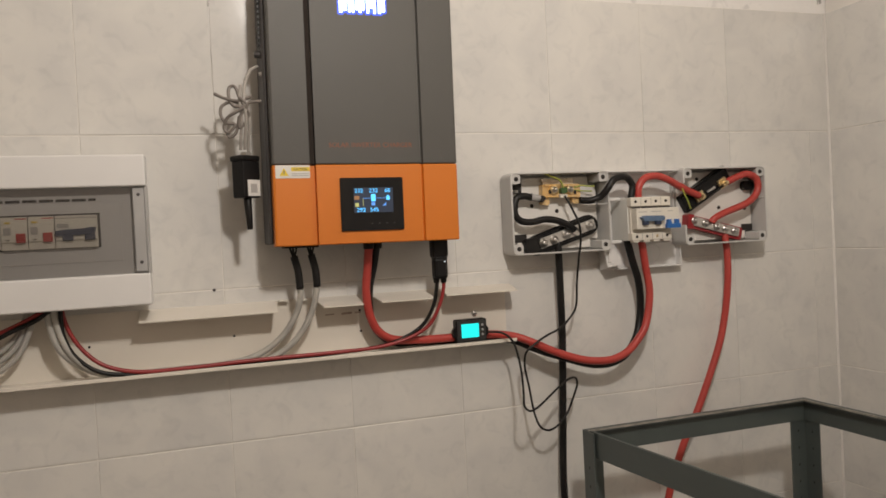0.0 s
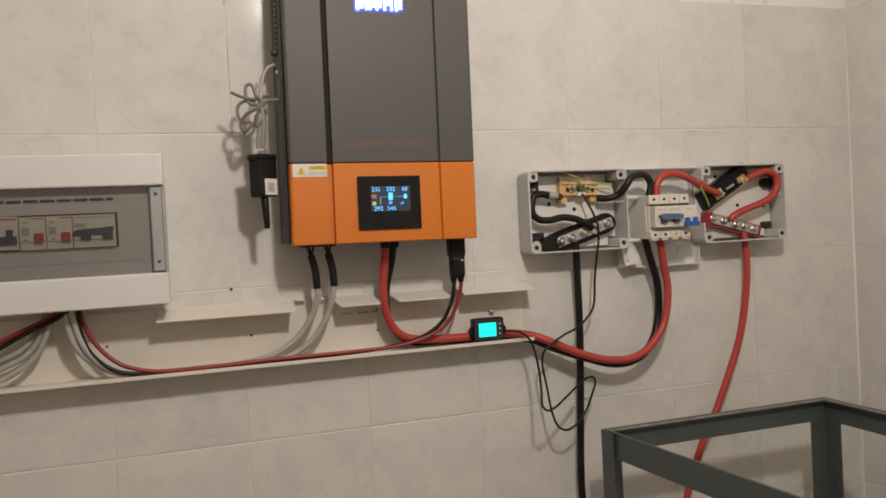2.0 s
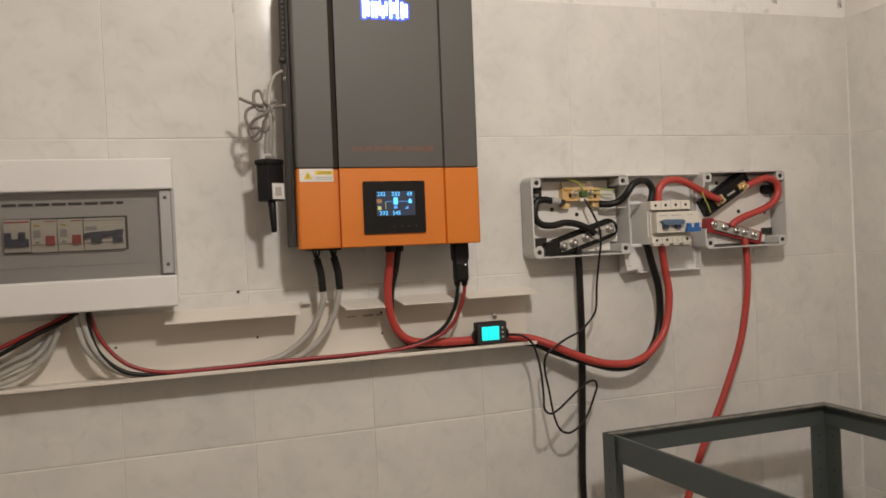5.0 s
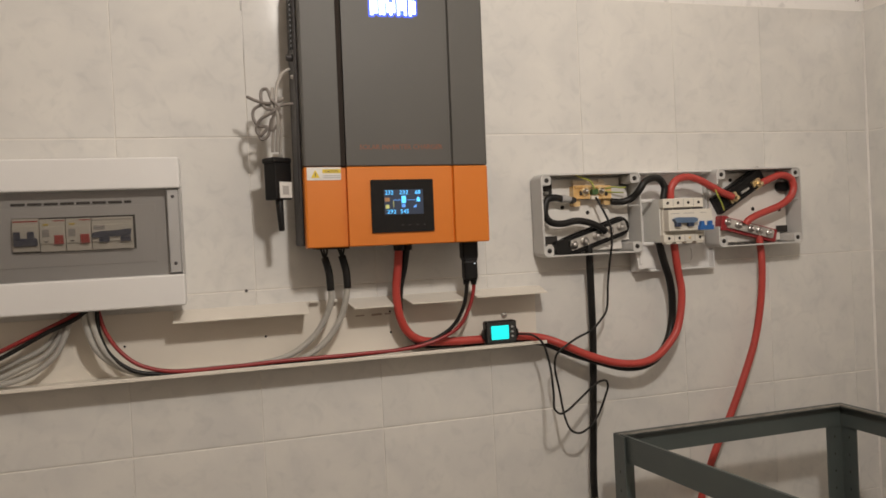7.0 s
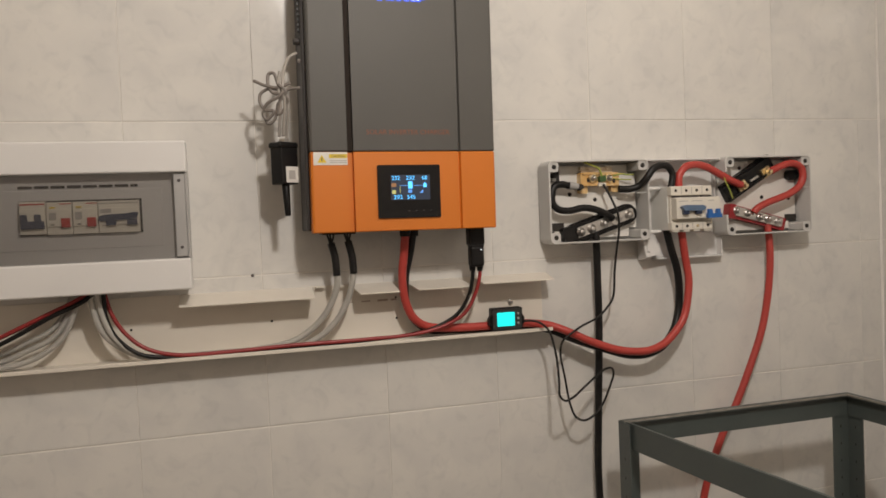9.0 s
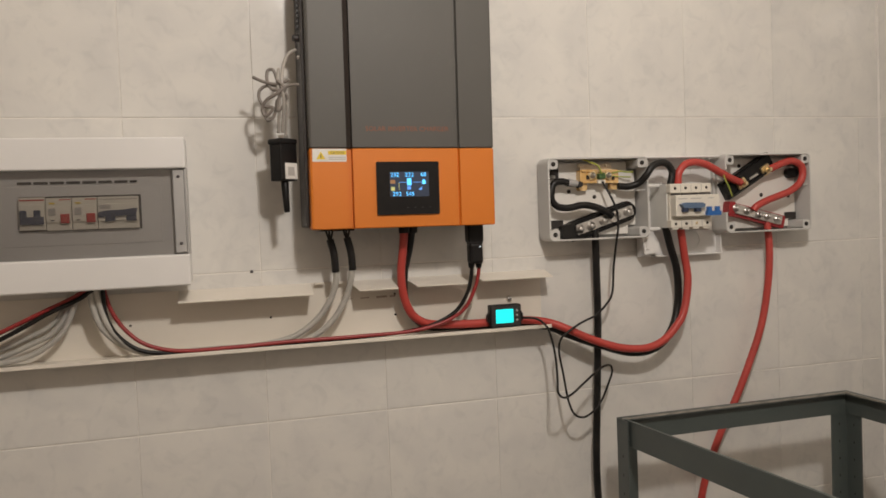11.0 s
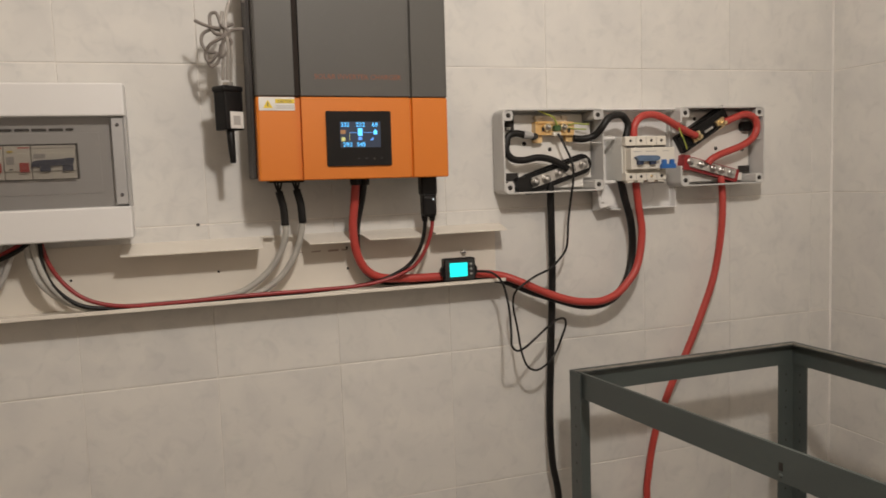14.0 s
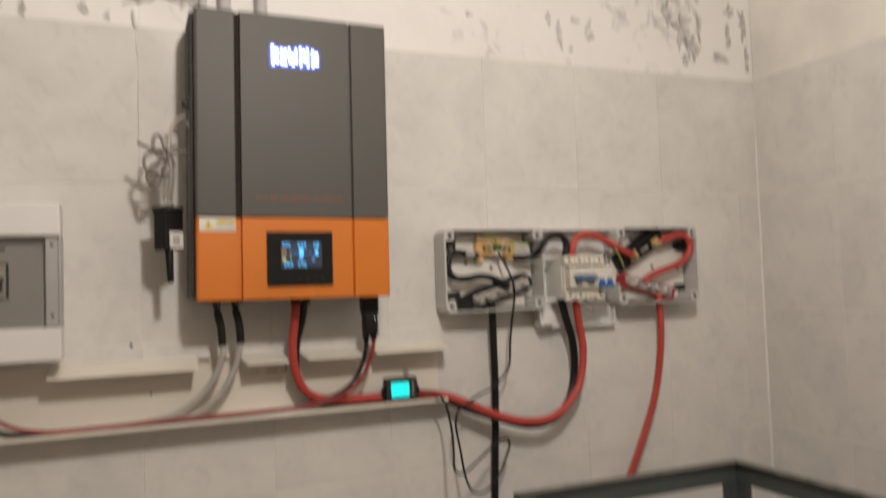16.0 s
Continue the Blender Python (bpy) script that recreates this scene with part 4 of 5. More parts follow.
part("heat_shrink", slab(bar(0.738, 1.5435, 0.030, 0.026, 12, 0.008), -0.018, -0.034), BLACK_RUBBER, neg)
part("lug", slab(bar(0.8205, 1.5665, 0.022, 0.015, -28, 0.004), -0.035, -0.0385), STEEL, neg, "crimped steel cable lug")
# shunt in an amber moulding
shunt = thing("shunt_block", (0.80, -0.02, 1.618), "amber shunt block with brass terminals", "shunt")
part("back_plate", slab(bar(0.7975, 1.6450, 0.062, 0.034, -1, 0.003), -0.0165, -0.024), AMBER_PALE, shunt, "pale translucent amber back plate")
part("body", slab(bar(0.7997, 1.6395, 0.0765, 0.024, -1, 0.002), -0.0165, -0.032), AMBER, shunt)
part("rail", slab(bar(0.7997, 1.6500, 0.070, 0.004, -1, 0.001), -0.024, -0.035), AMBER, shunt)
part("rail", slab(bar(0.7997, 1.6295, 0.070, 0.003, -1, 0.001), -0.024, -0.035), AMBER, shunt)
for x, z in ((0.7690, 1.6215), (0.8315, 1.6225)):
    part("ear", slab(bar(x, z, 0.0155, 0.0135, -2, 0.004), -0.0165, -0.028), AMBER, shunt)
for x in (0.7690, 0.8205):
    part("clip", slab(bar(x, 1.6600, 0.009, 0.006, 0, 0.001), -0.0165, -0.026), AMBER_PALE, shunt)
for x, z, turn in ((0.7838, 1.6418, 24), (0.8155, 1.6413, -32)):
    part("brass_clamp", slab(bar(x, z, 0.0140, 0.0130, turn, 0.002), -0.032, -0.037), BRASS, shunt, "brass clamp")
    dome_bolt(shunt, x, -0.036, z, 0.0044)
for x, z in ((0.7758, 1.6385), (0.8265, 1.6363)):
    part("stud", slab(bar(x, z, 0.0042, 0.0070, 0, 0.001), -0.032, -0.035), DARK_HOLE, shunt)
part("sense_plug", slab(bar(0.8002, 1.6400, 0.0125, 0.0110, 3, 0.0035), -0.032, -0.043), GREEN, shunt, "green sensing plug")
part("white_plug", slab(bar(0.8000, 1.6298, 0.0145, 0.0065, -1, 0.001), -0.034, -0.040), CREAM, shunt)
part("cable_lug", rod((0.7365, -0.035, 1.6300), (0.7545, -0.035, 1.6275), 0.0074, 0.0055, 16, 0.001), STRIP_GREY, shunt, "grey crimped cable lug", True)
part("lug_nut", rod((0.7580, -0.026, 1.6262), (0.7580, -0.040, 1.6262), 0.0062, 0.0058, 6), DARK_HOLE, shunt, "dark hexagon nut")
# yellow-green strands
earth = thing("earth_wire", (0.79, -0.035, 1.645), "loose yellow-green earth wire ends", "wire")
part("strand", tube([(0.762, -0.042, 1.671), (0.776, -0.043, 1.665), (0.792, -0.043, 1.658), (0.799, -0.042, 1.644)], 0.0016, 8), YELLOW_GREEN, earth, "", True)
part("strand", tube([(0.826, -0.032, 1.645), (0.838, -0.036, 1.648), (0.852, -0.04, 1.646), (0.862, -0.042, 1.646)], 0.0014, 8), YELLOW_GREEN, earth, "", True)
part("strand", tube([(0.826, -0.032, 1.640), (0.842, -0.036, 1.638), (0.858, -0.04, 1.637)], 0.0012, 8), YELLOW_GREEN, earth, "", True)
part("strand", tube([(1.044, -0.052, 1.640), (1.048, -0.052, 1.628), (1.058, -0.050, 1.612), (1.067, -0.046, 1.596)], 0.0014, 8), YELLOW_GREEN, earth, "", True)

# fuse holder of the positive side
fuse = thing("fuse_holder", (1.12, -0.02, 1.62), "black fuse holder with two brass terminals", "fuse")
part("base", slab(bar(1.1165, 1.6340, 0.121, 0.036, 29.5, 0.002), -0.0165, -0.030), BLACK, fuse)
part("rail", slab(bar(1.1095, 1.6450, 0.117, 0.004, 29.5), -0.030, -0.036), BLACK, fuse)
part("rail", slab(bar(1.1225, 1.6220, 0.117, 0.004, 29.5), -0.030, -0.036), BLACK, fuse)
part("fuse_link", slab(bar(1.1265, 1.6330, 0.020, 0.004, 27), -0.030, -0.033), STEEL, fuse, "flat metal fuse strip")
for x, z in ((1.0985, 1.6195), (1.1535, 1.6450)):
    part("terminal", slab(bar(x, z, 0.020, 0.018, 30, 0.002), -0.030, -0.035), BRASS, fuse, "brass terminal")
    bm = bmesh.new()
    add_rod(bm, (x, -0.034, z), (x, -0.041, z), 0.0075, 0.0075, 6)
    add_rod(bm, (x, -0.041, z), (x, -0.048, z), 0.0040, 0.0036, 12)
    part("nut", bm, BRASS, fuse, "brass nut")

# busbar of the positive side
pos = thing("busbar", (1.12, -0.02, 1.545), "red-based busbar with a row of steel bolts", "busbar", "busbars")
part("base", slab(bar(1.1330, 1.5580, 0.130, 0.025, -14.5, 0.004), -0.0165, -0.030), RED_PLASTIC, pos, "dark red base")
part("end_block", slab(bar(1.0735, 1.5720, 0.013, 0.028, -8, 0.002), -0.0165, -0.036), RED_PLASTIC, pos, "dark red base")
part("bar", slab(bar(1.1300, 1.5605, 0.116, 0.017, -14.6, 0.003), -0.030, -0.035), STEEL, pos, "bright steel bar")
for x, z in ((1.0815, 1.5735), (1.1066, 1.5672), (1.1342, 1.5588), (1.1535, 1.5548), (1.1751, 1.5490)):
    dome_bolt(pos, x, -0.035, z, 0.0058)

# ---------------------------------------------------------------- main breaker on its base between the boxes
base = thing("mounting_enclosure", (0.97, 0, 1.487), "white plastic mounting base with its cover removed", "enclosure")
part("base_plate", box(0.892, 1.0605, 0.0, -0.0050, 1.4875, 1.6735, bevel=0.001), WHITE_PVC, base)
part("bottom_edge", box(0.9160, 1.0605, -0.004, -0.020, 1.4875, 1.4903, bevel=0.0008), WHITE_PVC, base)
part("right_edge", box(1.0577, 1.0605, -0.004, -0.020, 1.4903, 1.5250, bevel=0.0008), WHITE_PVC, base)
part("top_edge", box(0.892, 1.0470, -0.004, -0.040, 1.6705, 1.6735, bevel=0.0008), WHITE_PVC, base)
bm = bmesh.new()
prof = [(-0.004, 1.4880), (-0.030, 1.4930), (-0.038, 1.5050), (-0.040, 1.6080), (-0.034, 1.6200), (-0.004, 1.6240)]
va = [bm.verts.new((0.8875, y, z)) for y, z in prof]
vb = [bm.verts.new((0.8930, y, z)) for y, z in prof]
bm.faces.new(va)
bm.faces.new(vb[::-1])
for i in range(6):
    bm.faces.new((va[i], vb[i], vb[(i + 1) % 6], va[(i + 1) % 6]))
part("side_bracket", bm, WHITE_PVC, base)
part("bracket_foot", slab([(0.880, 1.530), (0.893, 1.534), (0.914, 1.514), (0.914, 1.498), (0.886, 1.494)], -0.030, -0.036), WHITE_PVC, base)
for z in (1.6195, 1.5405):
    part("peg", rod((0.886, -0.042, z), (0.914, -0.042, z), 0.0042, 0.0034, 14, 0.001), WHITE_PVC, base, "", True)
part("peg", rod((1.012, -0.004, 1.538), (1.012, -0.055, 1.538), 0.0042, 0.0034, 14, 0.001), WHITE_PVC, base, "", True)
for x, z, r in ((1.004, 1.516, 0.018), (0.995, 1.650, 0.012)):
    bm = bmesh.new()
    n = 40
    inner, outer = [], []
    for k in range(n):
        a = 2 * math.pi * k / n
        inner.append([bm.verts.new((x + (r - 0.0012) * math.cos(a), y, z + (r - 0.0012) * math.sin(a))) for y in (-0.0048, -0.0062)])
        outer.append([bm.verts.new((x + r * math.cos(a), y, z + r * math.sin(a))) for y in (-0.0048, -0.0062)])
    for k in range(n):
        j = (k + 1) % n
        bm.faces.new((inner[k][1], inner[j][1], outer[j][1], outer[k][1]))
        bm.faces.new((inner[k][0], inner[j][0], inner[j][1], inner[k][1]))
        bm.faces.new((outer[k][0], outer[k][1], outer[j][1], outer[j][0]))
    part("knockout_ring", bm, WHITE_PVC, base)
part("plate_hole", rod((0.972, -0.0045, 1.648), (0.972, -0.0058, 1.648), 0.0032, 0.0032, 12), DARK_HOLE, base, "", True)

breaker = thing("main_breaker", (0.965, -0.04, 1.541), "cream two-pole breaker with blue toggle, switched on", "breaker")
BX0, BX1 = 0.9165, 1.0050
part("body", box(BX0, BX1, -0.006, -0.062, 1.5420, 1.6210, bevel=0.0012), BRK_SIDE, breaker, "grey breaker body")
part("upper_terminal_block", box(BX0, BX1 - 0.004, -0.0615, -0.0750, 1.6045, 1.6210, bevel=0.001), CREAM, breaker)
part("lower_terminal_block", box(BX0, BX1 - 0.004, -0.0615, -0.0750, 1.5420, 1.5560, bevel=0.001), CREAM, breaker)
part("nose", box(BX0 + 0.004, BX1 + 0.006, -0.0615, -0.0860, 1.5620, 1.6000, bevel=0.0012), CREAM, breaker)
part("step", box(BX0 + 0.002, BX1, -0.0615, -0.0680, 1.5550, 1.6050), CREAM, breaker)
for k in range(4):
    x = BX0 + 0.010 + 0.0215 * k
    for z in (1.6130, 1.5490):
        part("terminal_hole", rod((x, -0.0745, z), (x, -0.0756, z), 0.0026, 0.0026, 12), DARK_HOLE if z > 1.6 or k != 2 else BRASS, breaker, "", True)
for k in range(1, 4):
    x = BX0 + 0.0213 * k
    for z0, z1 in ((1.6060, 1.6195), (1.5435, 1.5545)):
        part("pole_gap", box(x - 0.0004, x + 0.0004, -0.0746, -0.0754, z0, z1), GREY_INK, breaker)
for k in range(4):
    x = BX0 + 0.0035 + 0.0213 * k
    part("terminal_tooth", box(x, x + 0.0130, -0.0615, -0.0735, 1.5385, 1.5425, bevel=0.0006), CREAM, breaker)
part("dark_gap", box(BX0 + 0.006, BX0 + 0.022, -0.067, -0.0712, 1.6008, 1.6035), INK, breaker)
part("dark_gap", box(BX0 + 0.026, BX0 + 0.060, -0.067, -0.0712, 1.6008, 1.6035), INK, breaker)
part("dark_gap", box(BX0 + 0.064, BX0 + 0.086, -0.067, -0.0712, 1.6008, 1.6035), INK, breaker)
part("toggle", slab([(0.926 + u, 1.5760 + v) for u, v in ((0, 0.0075), (0.008, 0.0105), (0.043, 0.0095), (0.049, 0.0070), (0.048, 0.0015), (0.040, -0.0005), (0.006, 0.0005))], -0.0855, -0.0950), BLUE_DARK, breaker, "slate blue linked toggle")
for x in (0.931, 0.957):
    part("toggle_foot", box(x, x + 0.011, -0.0855, -0.0930, 1.5695, 1.5775, bevel=0.001), NAVY, breaker)
part("lock_clip", slab([(0.980 + u, 1.5620 + v) for u, v in ((0, 0), (0.029, 0), (0.029, 0.008), (0.026, 0.008), (0.026, 0.016), (0.020, 0.016), (0.019, 0.008), (0.010, 0.008), (0.009, 0.016), (0.003, 0.016), (0.002, 0.008), (0, 0.008))], -0.0855, -0.0930), BLUE, breaker, "bright blue locking clip")
for x, w in ((0.934, 0.018), (0.962, 0.022), (0.992, 0.012)):
    part("print_line", slab(bar(x, 1.5935, w, 0.0012), -0.0860, -0.0863), GREY_INK, breaker)

# ---------------------------------------------------------------- cables


def cable(name, pts, r, mat, label, group, seg=14):
    ob = part(name, tube(pts, r, seg), mat, None, "", True)
    return tagged(ob, label, "cable", group)


cable("battery_cable", RED_BATTERY, 0.0070, RED_RUBBER, "thick red battery cable sagging from inverter to breaker", "battery cables")
cable("battery_cable", BLACK_BATTERY, 0.0070, BLACK_RUBBER, "thick black battery cable behind the red one", "battery cables")
cable("battery_cable", BLACK_MAIN + [(0.797, -0.03, 0.80), (0.80, -0.04, 0.45), (0.80, -0.05, 0.02)], 0.0066, BLACK_RUBBER, "thick black cable hanging from the junction box", "battery cables")
cable("battery_cable", RED_MAIN + [(0.985, -0.035, 0.80), (1.0, -0.05, 0.45), (1.0, -0.06, 0.02)], 0.0068, RED_RUBBER, "thick red cable curving down behind the rack", "battery cables")
cable("jumper_cable", BOX_BLACK_A, 0.0062, BLACK_RUBBER, "short black cable from shunt to busbar", "cables in the boxes")
cable("jumper_cable", BOX_BLACK_B, 0.0064, BLACK_RUBBER, "short black cable from shunt to breaker", "cables in the boxes")
cable("jumper_cable", BOX_RED_A, 0.0068, RED_RUBBER, "short red cable from breaker to fuse", "cables in the boxes")
cable("jumper_cable", BOX_RED_B, 0.0068, RED_RUBBER, "looped red cable from fuse to busbar", "cables in the boxes")
cable("solar_cable", BLACK_SOLAR, 0.0032, BLACK_RUBBER, "thin black solar cable lying in the duct", "solar cables", 10)
cable("solar_cable", RED_SOLAR, 0.0032, RED_THIN, "thin red solar cable lying in the duct", "solar cables", 10)
cable("solar_cable", BLACK_FEED, 0.0034, BLACK_RUBBER, "thin black solar cable leaving the panel", "solar cables", 10)
cable("solar_cable", RED_FEED, 0.0034, RED_THIN, "thin red solar cable leaving the panel", "solar cables", 10)
cable("mains_cable", GREY_FEED_A, 0.0043, GREY_RUBBER, "grey sheathed mains cable leaving the panel", "mains cables", 12)
cable("mains_cable", GREY_FEED_B, 0.0043, GREY_RUBBER, "grey sheathed mains cable leaving the panel", "mains cables", 12)
cable("mains_cable", [(x - 0.004, y + 0.006, z + 0.010 * min(1, (1.49 - z) * 20)) for x, y, z in GREY_FEED_B], 0.0040, GREY_RUBBER, "grey sheathed mains cable leaving the panel", "mains cables", 12)
cable("sensor_wire", SENSOR_WIRE_A + SENSOR_WIRE_B[1:], 0.0020, BLACK_RUBBER, "thin black sensing wire looped below the meter", "sensor wires", 8)
for pts in (GREY_OUTPUT_A, GREY_OUTPUT_B):
    top = Vector(pts[0])
    ob = thing("mains_cable", pts[6], "grey mains cable with a black heat-shrink end", "cable", "mains cables")
    part("sheath", tube(pts, 0.0051, 14), GREY_RUBBER, ob, "", True)
    part("heat_shrink", tube([top + Vector((0.0005, 0, -0.006)), top + Vector((-0.001, 0, 0.022)), top + Vector((-0.0065, 0, 0.047))], 0.0060, 14), BLACK_RUBBER, ob, "black heat-shrink sleeve", True)
    for dx in (-0.006, 0.0, 0.007):
        part("core", tube([top + Vector((-0.0065, 0, 0.043)), top + Vector((-0.007 + dx * 0.6, 0, 0.055)), top + Vector((-0.008 + dx, 0, 0.067))], 0.0017, 8), BLACK_RUBBER, ob, "", True)
plug = thing("solar_connector", (0.5490, -0.060, 1.498), "black plug-in solar connector pair under the inverter", "connector")
part("socket", box(0.5355, 0.5625, -0.049, -0.072, 1.5330, 1.5640, bevel=0.003), BLACK, plug)
part("plug_body", box(0.5375, 0.5610, -0.049, -0.072, 1.4965, 1.5320, bevel=0.005), BLACK, plug)
part("collar", box(0.5380, 0.5610, -0.050, -0.071, 1.5290, 1.5345, bevel=0.002), BLACK, plug)
part("cable_boot", rod((0.5425, -0.060, 1.4985), (0.5420, -0.060, 1.4895), 0.0060, 0.0045, 12), BLACK, plug, "", True)
part("cable_boot", rod((0.5555, -0.060, 1.4985), (0.5550, -0.060, 1.4895), 0.0060, 0.0045, 12), BLACK, plug, "", True)
part("led", rod((0.5545, -0.0728, 1.5255), (0.5545, -0.0738, 1.5255), 0.0011, 0.0011, 8), LED, plug, "tiny white light", True)

# ---------------------------------------------------------------- steel rack
RX0, RX1, RY0, RY1, RZ = 0.7694, 1.2406, -0.125, -1.050, 1.2276
RISE = 0.0085  # the near end stands a little higher for each metre
SKEW = 0.093  # the steel rack has leaned out of square with age
rack = thing("steel_rack", (0.98, -0.6, 0.0), "dark grey-green bare steel shelving rack frame", "rack")


def post(x, y, sx, sy):
    """A slotted angle upright: two legs 36 mm wide that meet at (x, y)."""
    bm = bmesh.new()
    w, t = 0.036, 0.0022
    o = [(0, 0), (w, 0), (w, t), (t, t), (t, w), (0, w)]
    for z0, z1 in ((0.0, RZ - 0.001 + RISE * (RY0 - y)),):
        a = [bm.verts.new((x + sx * u, y + sy * v, z0)) for u, v in o]
        b = [bm.verts.new((x + sx * u, y + sy * v, z1)) for u, v in o]
        bm.faces.new(a)
        bm.faces.new(b)
        for i in range(6):
            bm.faces.new((a[i], a[(i + 1) % 6], b[(i + 1) % 6], b[i]))
    p = part("upright", bm, RACK, rack)
    for k in range(9):
        z = RZ - 0.062 - 0.032 * k
        part("slot", box(x + sx * 0.0180, x + sx * 0.0202, y - sy * 0.0003, y + sy * 0.0025, z - 0.0022, z + 0.0022), DARK_HOLE, p)
        part("slot", box(x - sx * 0.0003, x + sx * 0.0025, y + sy * 0.0180, y + sy * 0.0202, z - 0.0022, z + 0.0022), DARK_HOLE, p)
    return p


for x, sx in ((RX0, 1), (RX1 + 0.004, -1)):
    for y, sy in ((RY0, -1), (RY1, 1)):
        post(x + (SKEW * (RY0 - y) if sx > 0 else 0), y, sx, sy)


def beam(p, q, inward, w=0.0125):
    """A pressed shelf beam from p to q: an upright web with its top edge folded inwards."""
    p, q, n = Vector(p), Vector(q), Vector(inward)
    t = 0.0018
    prof = [(0, 0), (w - 0.001, 0), (w, -0.001), (w, -0.0045), (w - t, -0.0045), (w - t, -0.0022), (t, -0.0022), (t, -0.0425), (0, -0.0430)]
    bm = bmesh.new()
    a = [bm.verts.new(p + n * u + Vector((0, 0, v))) for u, v in prof]
    b = [bm.verts.new(q + n * u + Vector((0, 0, v))) for u, v in prof]
    bm.faces.new(a)
    bm.faces.new(b)
    for i in range(len(a)):
        bm.faces.new((a[i], a[(i + 1) % len(a)], b[(i + 1) % len(a)], b[i]))
    ob = part("beam", bm, RACK, rack)
    # rubbed lip edge, its colour lightened for the lamp highlight it catches
    worn_lit = bmesh.new()
    e0, e1 = p + n * (w + 0.0002), q + n * (w + 0.0002)
    rim = [(-0.0022, 0.0003), (0.0004, 0.0003), (0.0004, -0.0026), (0.0, -0.0026), (0.0, 0.0), (-0.0022, 0.0)]
    a = [worn_lit.verts.new(e0 + n * u + Vector((0, 0, v))) for u, v in rim]
    b = [worn_lit.verts.new(e1 + n * u + Vector((0, 0, v))) for u, v in rim]
    worn_lit.faces.new(a)
    worn_lit.faces.new(b)
    for i in range(6):
        worn_lit.faces.new((a[i], a[(i + 1) % 6], b[(i + 1) % 6], b[i]))
    if w > 0.01:
        part("worn_lit_edge", worn_lit, RACK_WORN_LIT, ob, "rubbed edge of the fold with its highlight painted pale")
    return ob


g = 0.0026
run = SKEW * (RY0 - RY1)
for z in (RZ, 0.62, 0.12):
    beam((RX0 + g, RY0 - g, z), (RX1 - g, RY0 - g, z), (0, -1, 0))
    near = z + RISE * (RY0 - RY1)
    beam((RX0 + run + g, RY1 + g, near), (RX1 - g, RY1 + g, near), (0, 1, 0))
    beam((RX0 + 0.003, RY0 - 0.003, z - 0.0004), (RX0 + run + 0.003, RY1 + 0.003, near - 0.0004), (1, 0, 0), 0.006)
    beam((RX1 + 0.001, RY0 - 0.003, z - 0.0004), (RX1 + 0.001, RY1 + 0.003, near - 0.0004), (-1, 0, 0))
kx = RX0 + SKEW * (RY0 + 0.566)
part("key_slot", box(kx + 0.0022, kx + 0.0042, -0.569, -0.563, RZ - 0.026, RZ - 0.016), DARK_HOLE, rack)
part("rivet", rod((kx + 0.0045, -0.566, RZ - 0.032), (kx + 0.0015, -0.566, RZ - 0.032), 0.0032, 0.0024, 12), RACK, rack, "", True)

# ---------------------------------------------------------------- ceiling lamp over the camera
lamp = thing("pendant_lamp", (LAMP[0], LAMP[1], LAMP[2] + 0.04), "bare bulb lampholder hanging on a short cord", "lamp")
part("holder", rod((LAMP[0], LAMP[1], LAMP[2] + 0.04), (LAMP[0], LAMP[1], LAMP[2] + 0.10), 0.021, 0.016, 20, 0.002), WHITE_PVC, lamp, "", True)
part("cord", rod((LAMP[0], LAMP[1], LAMP[2] + 0.10), (LAMP[0], LAMP[1], CEIL - 0.02), 0.003, 0.003, 10), WHITE_PVC, lamp, "", True)
part("ceiling_rose", rod((LAMP[0], LAMP[1], CEIL - 0.022), (LAMP[0], LAMP[1], CEIL), 0.04, 0.045, 24, 0.003), WHITE_PVC, lamp, "", True)

part("corner_bead", rod((CORNER - 0.0005, -0.0005, 0.0), (CORNER - 0.0005, -0.0005, 2.0), 0.0030, 0.0028, 12), BEAD, wall_north, "pale grout bead in the corner", True)
drip = part("mortar_drip", rod((0.199, -0.002, 2.026), (0.199, -0.001, 1.999), 0.0066, 0.0044, 14, 0.003), GLAZE_WHITE, wall_north, "glossy white drip at the head of a joint", True)

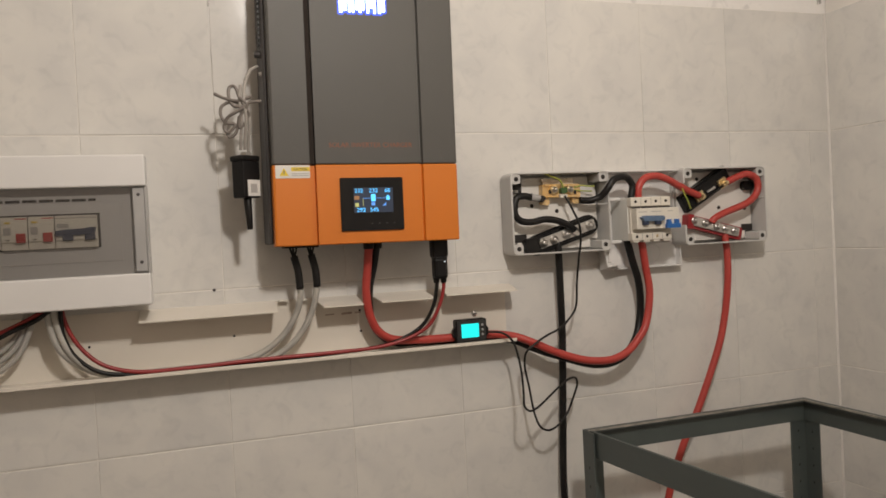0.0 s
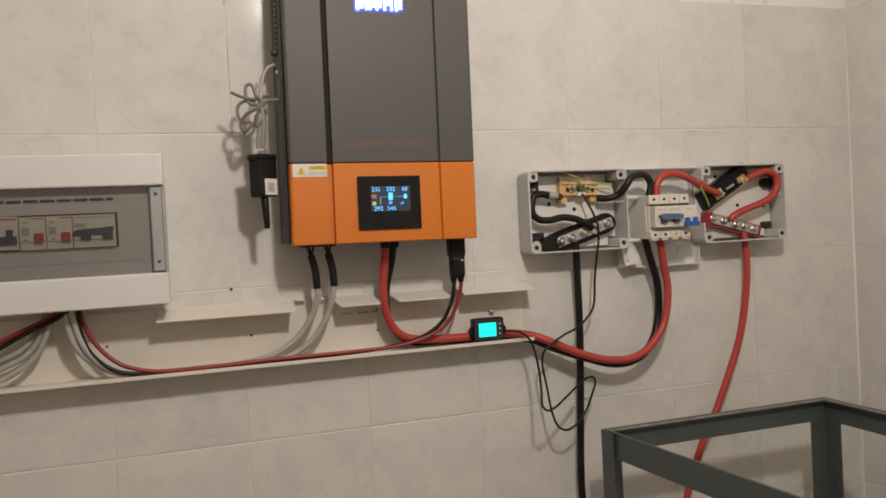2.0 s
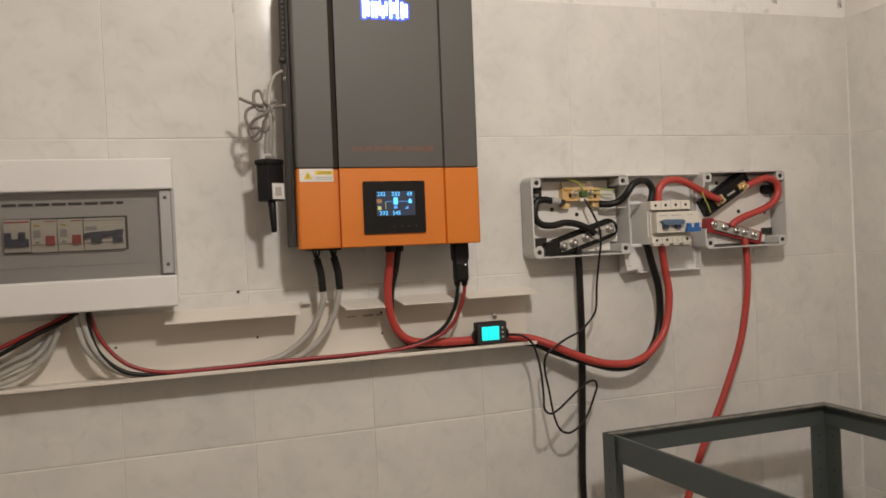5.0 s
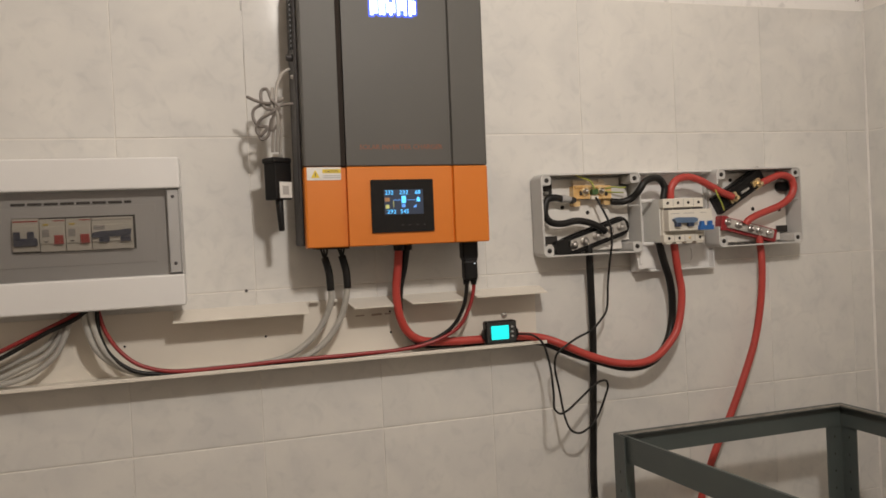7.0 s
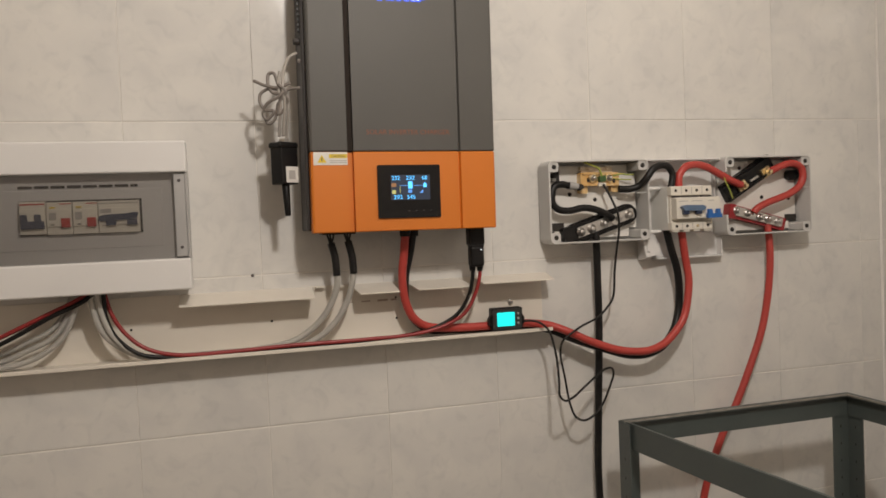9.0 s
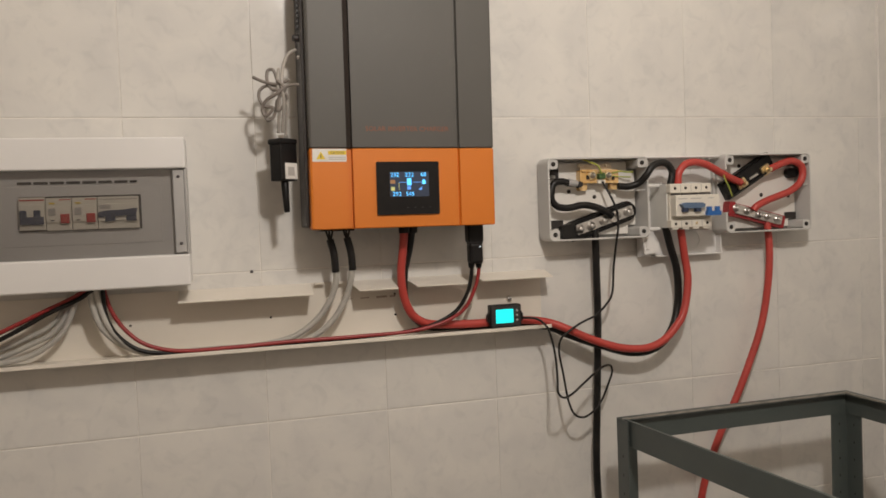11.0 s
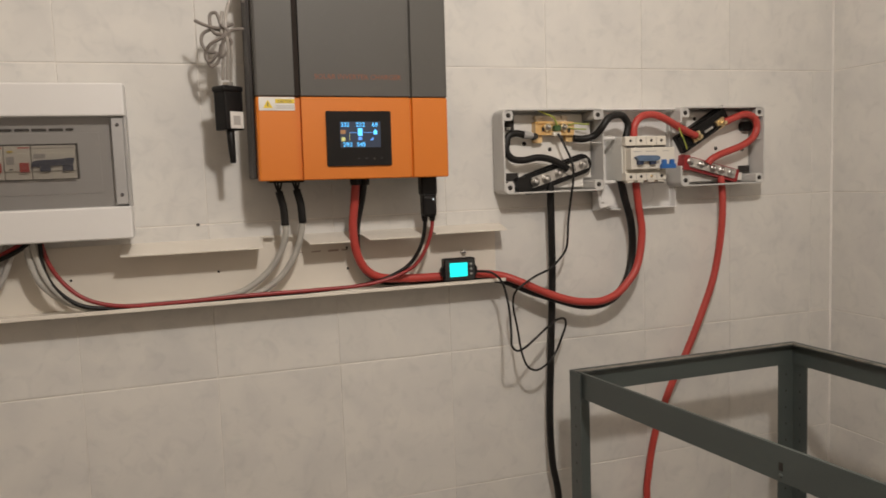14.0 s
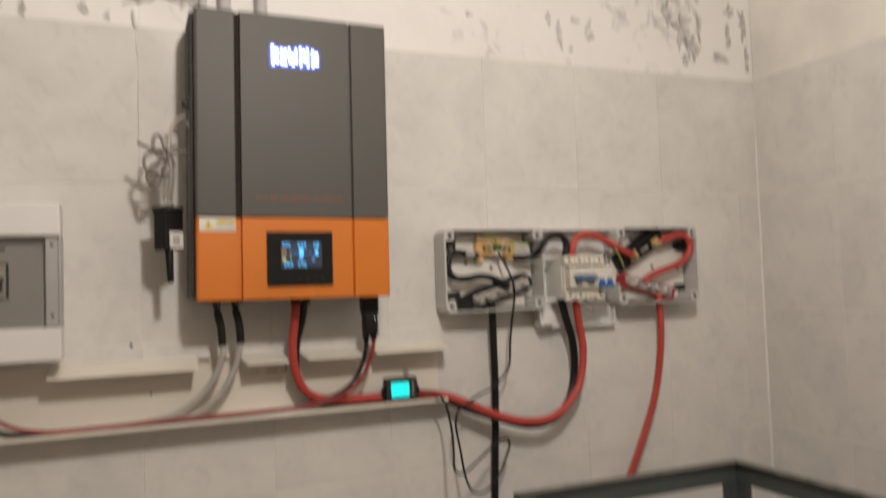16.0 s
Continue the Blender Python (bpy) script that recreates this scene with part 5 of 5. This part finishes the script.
bm = bmesh.new()
add_rod(bm, (0.2000, -0.0008, 2.004), (0.1998, -0.0004, 1.955), 0.0022, 0.0015, 10)
add_rod(bm, (0.1998, -0.0004, 1.955), (0.1998, 0.0001, 1.870), 0.0015, 0.0004, 10)
part("grout_streak", bm, GLAZE_WHITE, wall_north, "glossy white streak of grout in a joint", True)

# ---------------------------------------------------------------- wall tiles, one by one


def tile_mesh(w, h):
    """A pillow-edged glazed tile facing -y, its lower left corner at the origin."""
    bm = bmesh.new()
    gap = 0.00095
    loops = []
    for inset, y in ((gap, 0.006), (gap, 0.0007), (gap + 0.0004, 0.0002), (gap + 0.0012, 0.0)):
        loops.append([bm.verts.new((x, y, z)) for x, z in rounded(inset * 0.55, w - inset * 0.55, inset, h - inset, 0.0008, 1)])
    for a, b in zip(loops, loops[1:]):
        for i in range(len(a)):
            j = (i + 1) % len(a)
            bm.faces.new((a[i], b[i], b[j], a[j]))
    bm.faces.new(loops[-1])
    bmesh.ops.recalc_face_normals(bm, faces=bm.faces)
    me = bpy.data.meshes.new("tile")
    bm.to_mesh(me)
    bm.free()
    me.materials.append(TILE)
    return me


TILES = {}


def lay(wall, x, z, w, h, side):
    key = (round(w, 3), round(h, 3))
    if key not in TILES:
        TILES[key] = tile_mesh(w, h)
    ob = new("tile", TILES[key])
    ob.parent = wall
    tilt = (max(-0.09, min(0.09, random.gauss(0, 0.045))), max(-0.09, min(0.09, random.gauss(0, 0.045))))
    lift = 0.0001 + min(0.0004, abs(random.gauss(0, 0.0002)))
    if side == "north" and abs(x - 0.2) < 0.01 and abs(z - 1.75) < 0.01:
        tilt, lift = (0.60, 0.20), 0.0010  # one tile stands proud at its edge
    if side == "north":
        m = pose(x, -lift, z, tilt[0], 0, tilt[1])
    else:
        m = pose(CORNER - lift, x, z, 0, 0, -90) @ pose(0, 0, 0, tilt[0], 0, tilt[1])
    ob.matrix_basis = Matrix.Translation(-PLACE[wall]) @ m


ROWS_Z = [TILE_H * k for k in range(8)]
cols = [(-1.4 + TILE_W * k, TILE_W) for k in range(13)]
for z in ROWS_Z:
    ends = [(1.2, 0.205), (1.405, CORNER - 1.405)] if z < 1.74 else [(1.2, CORNER - 1.2)]
    for x, w in cols + ends:
        lay(wall_north, x, z, w, TILE_H, "north")
    for k in range(13):
        lay(wall_east, -TILE_W * k, z, TILE_W, TILE_H, "east")
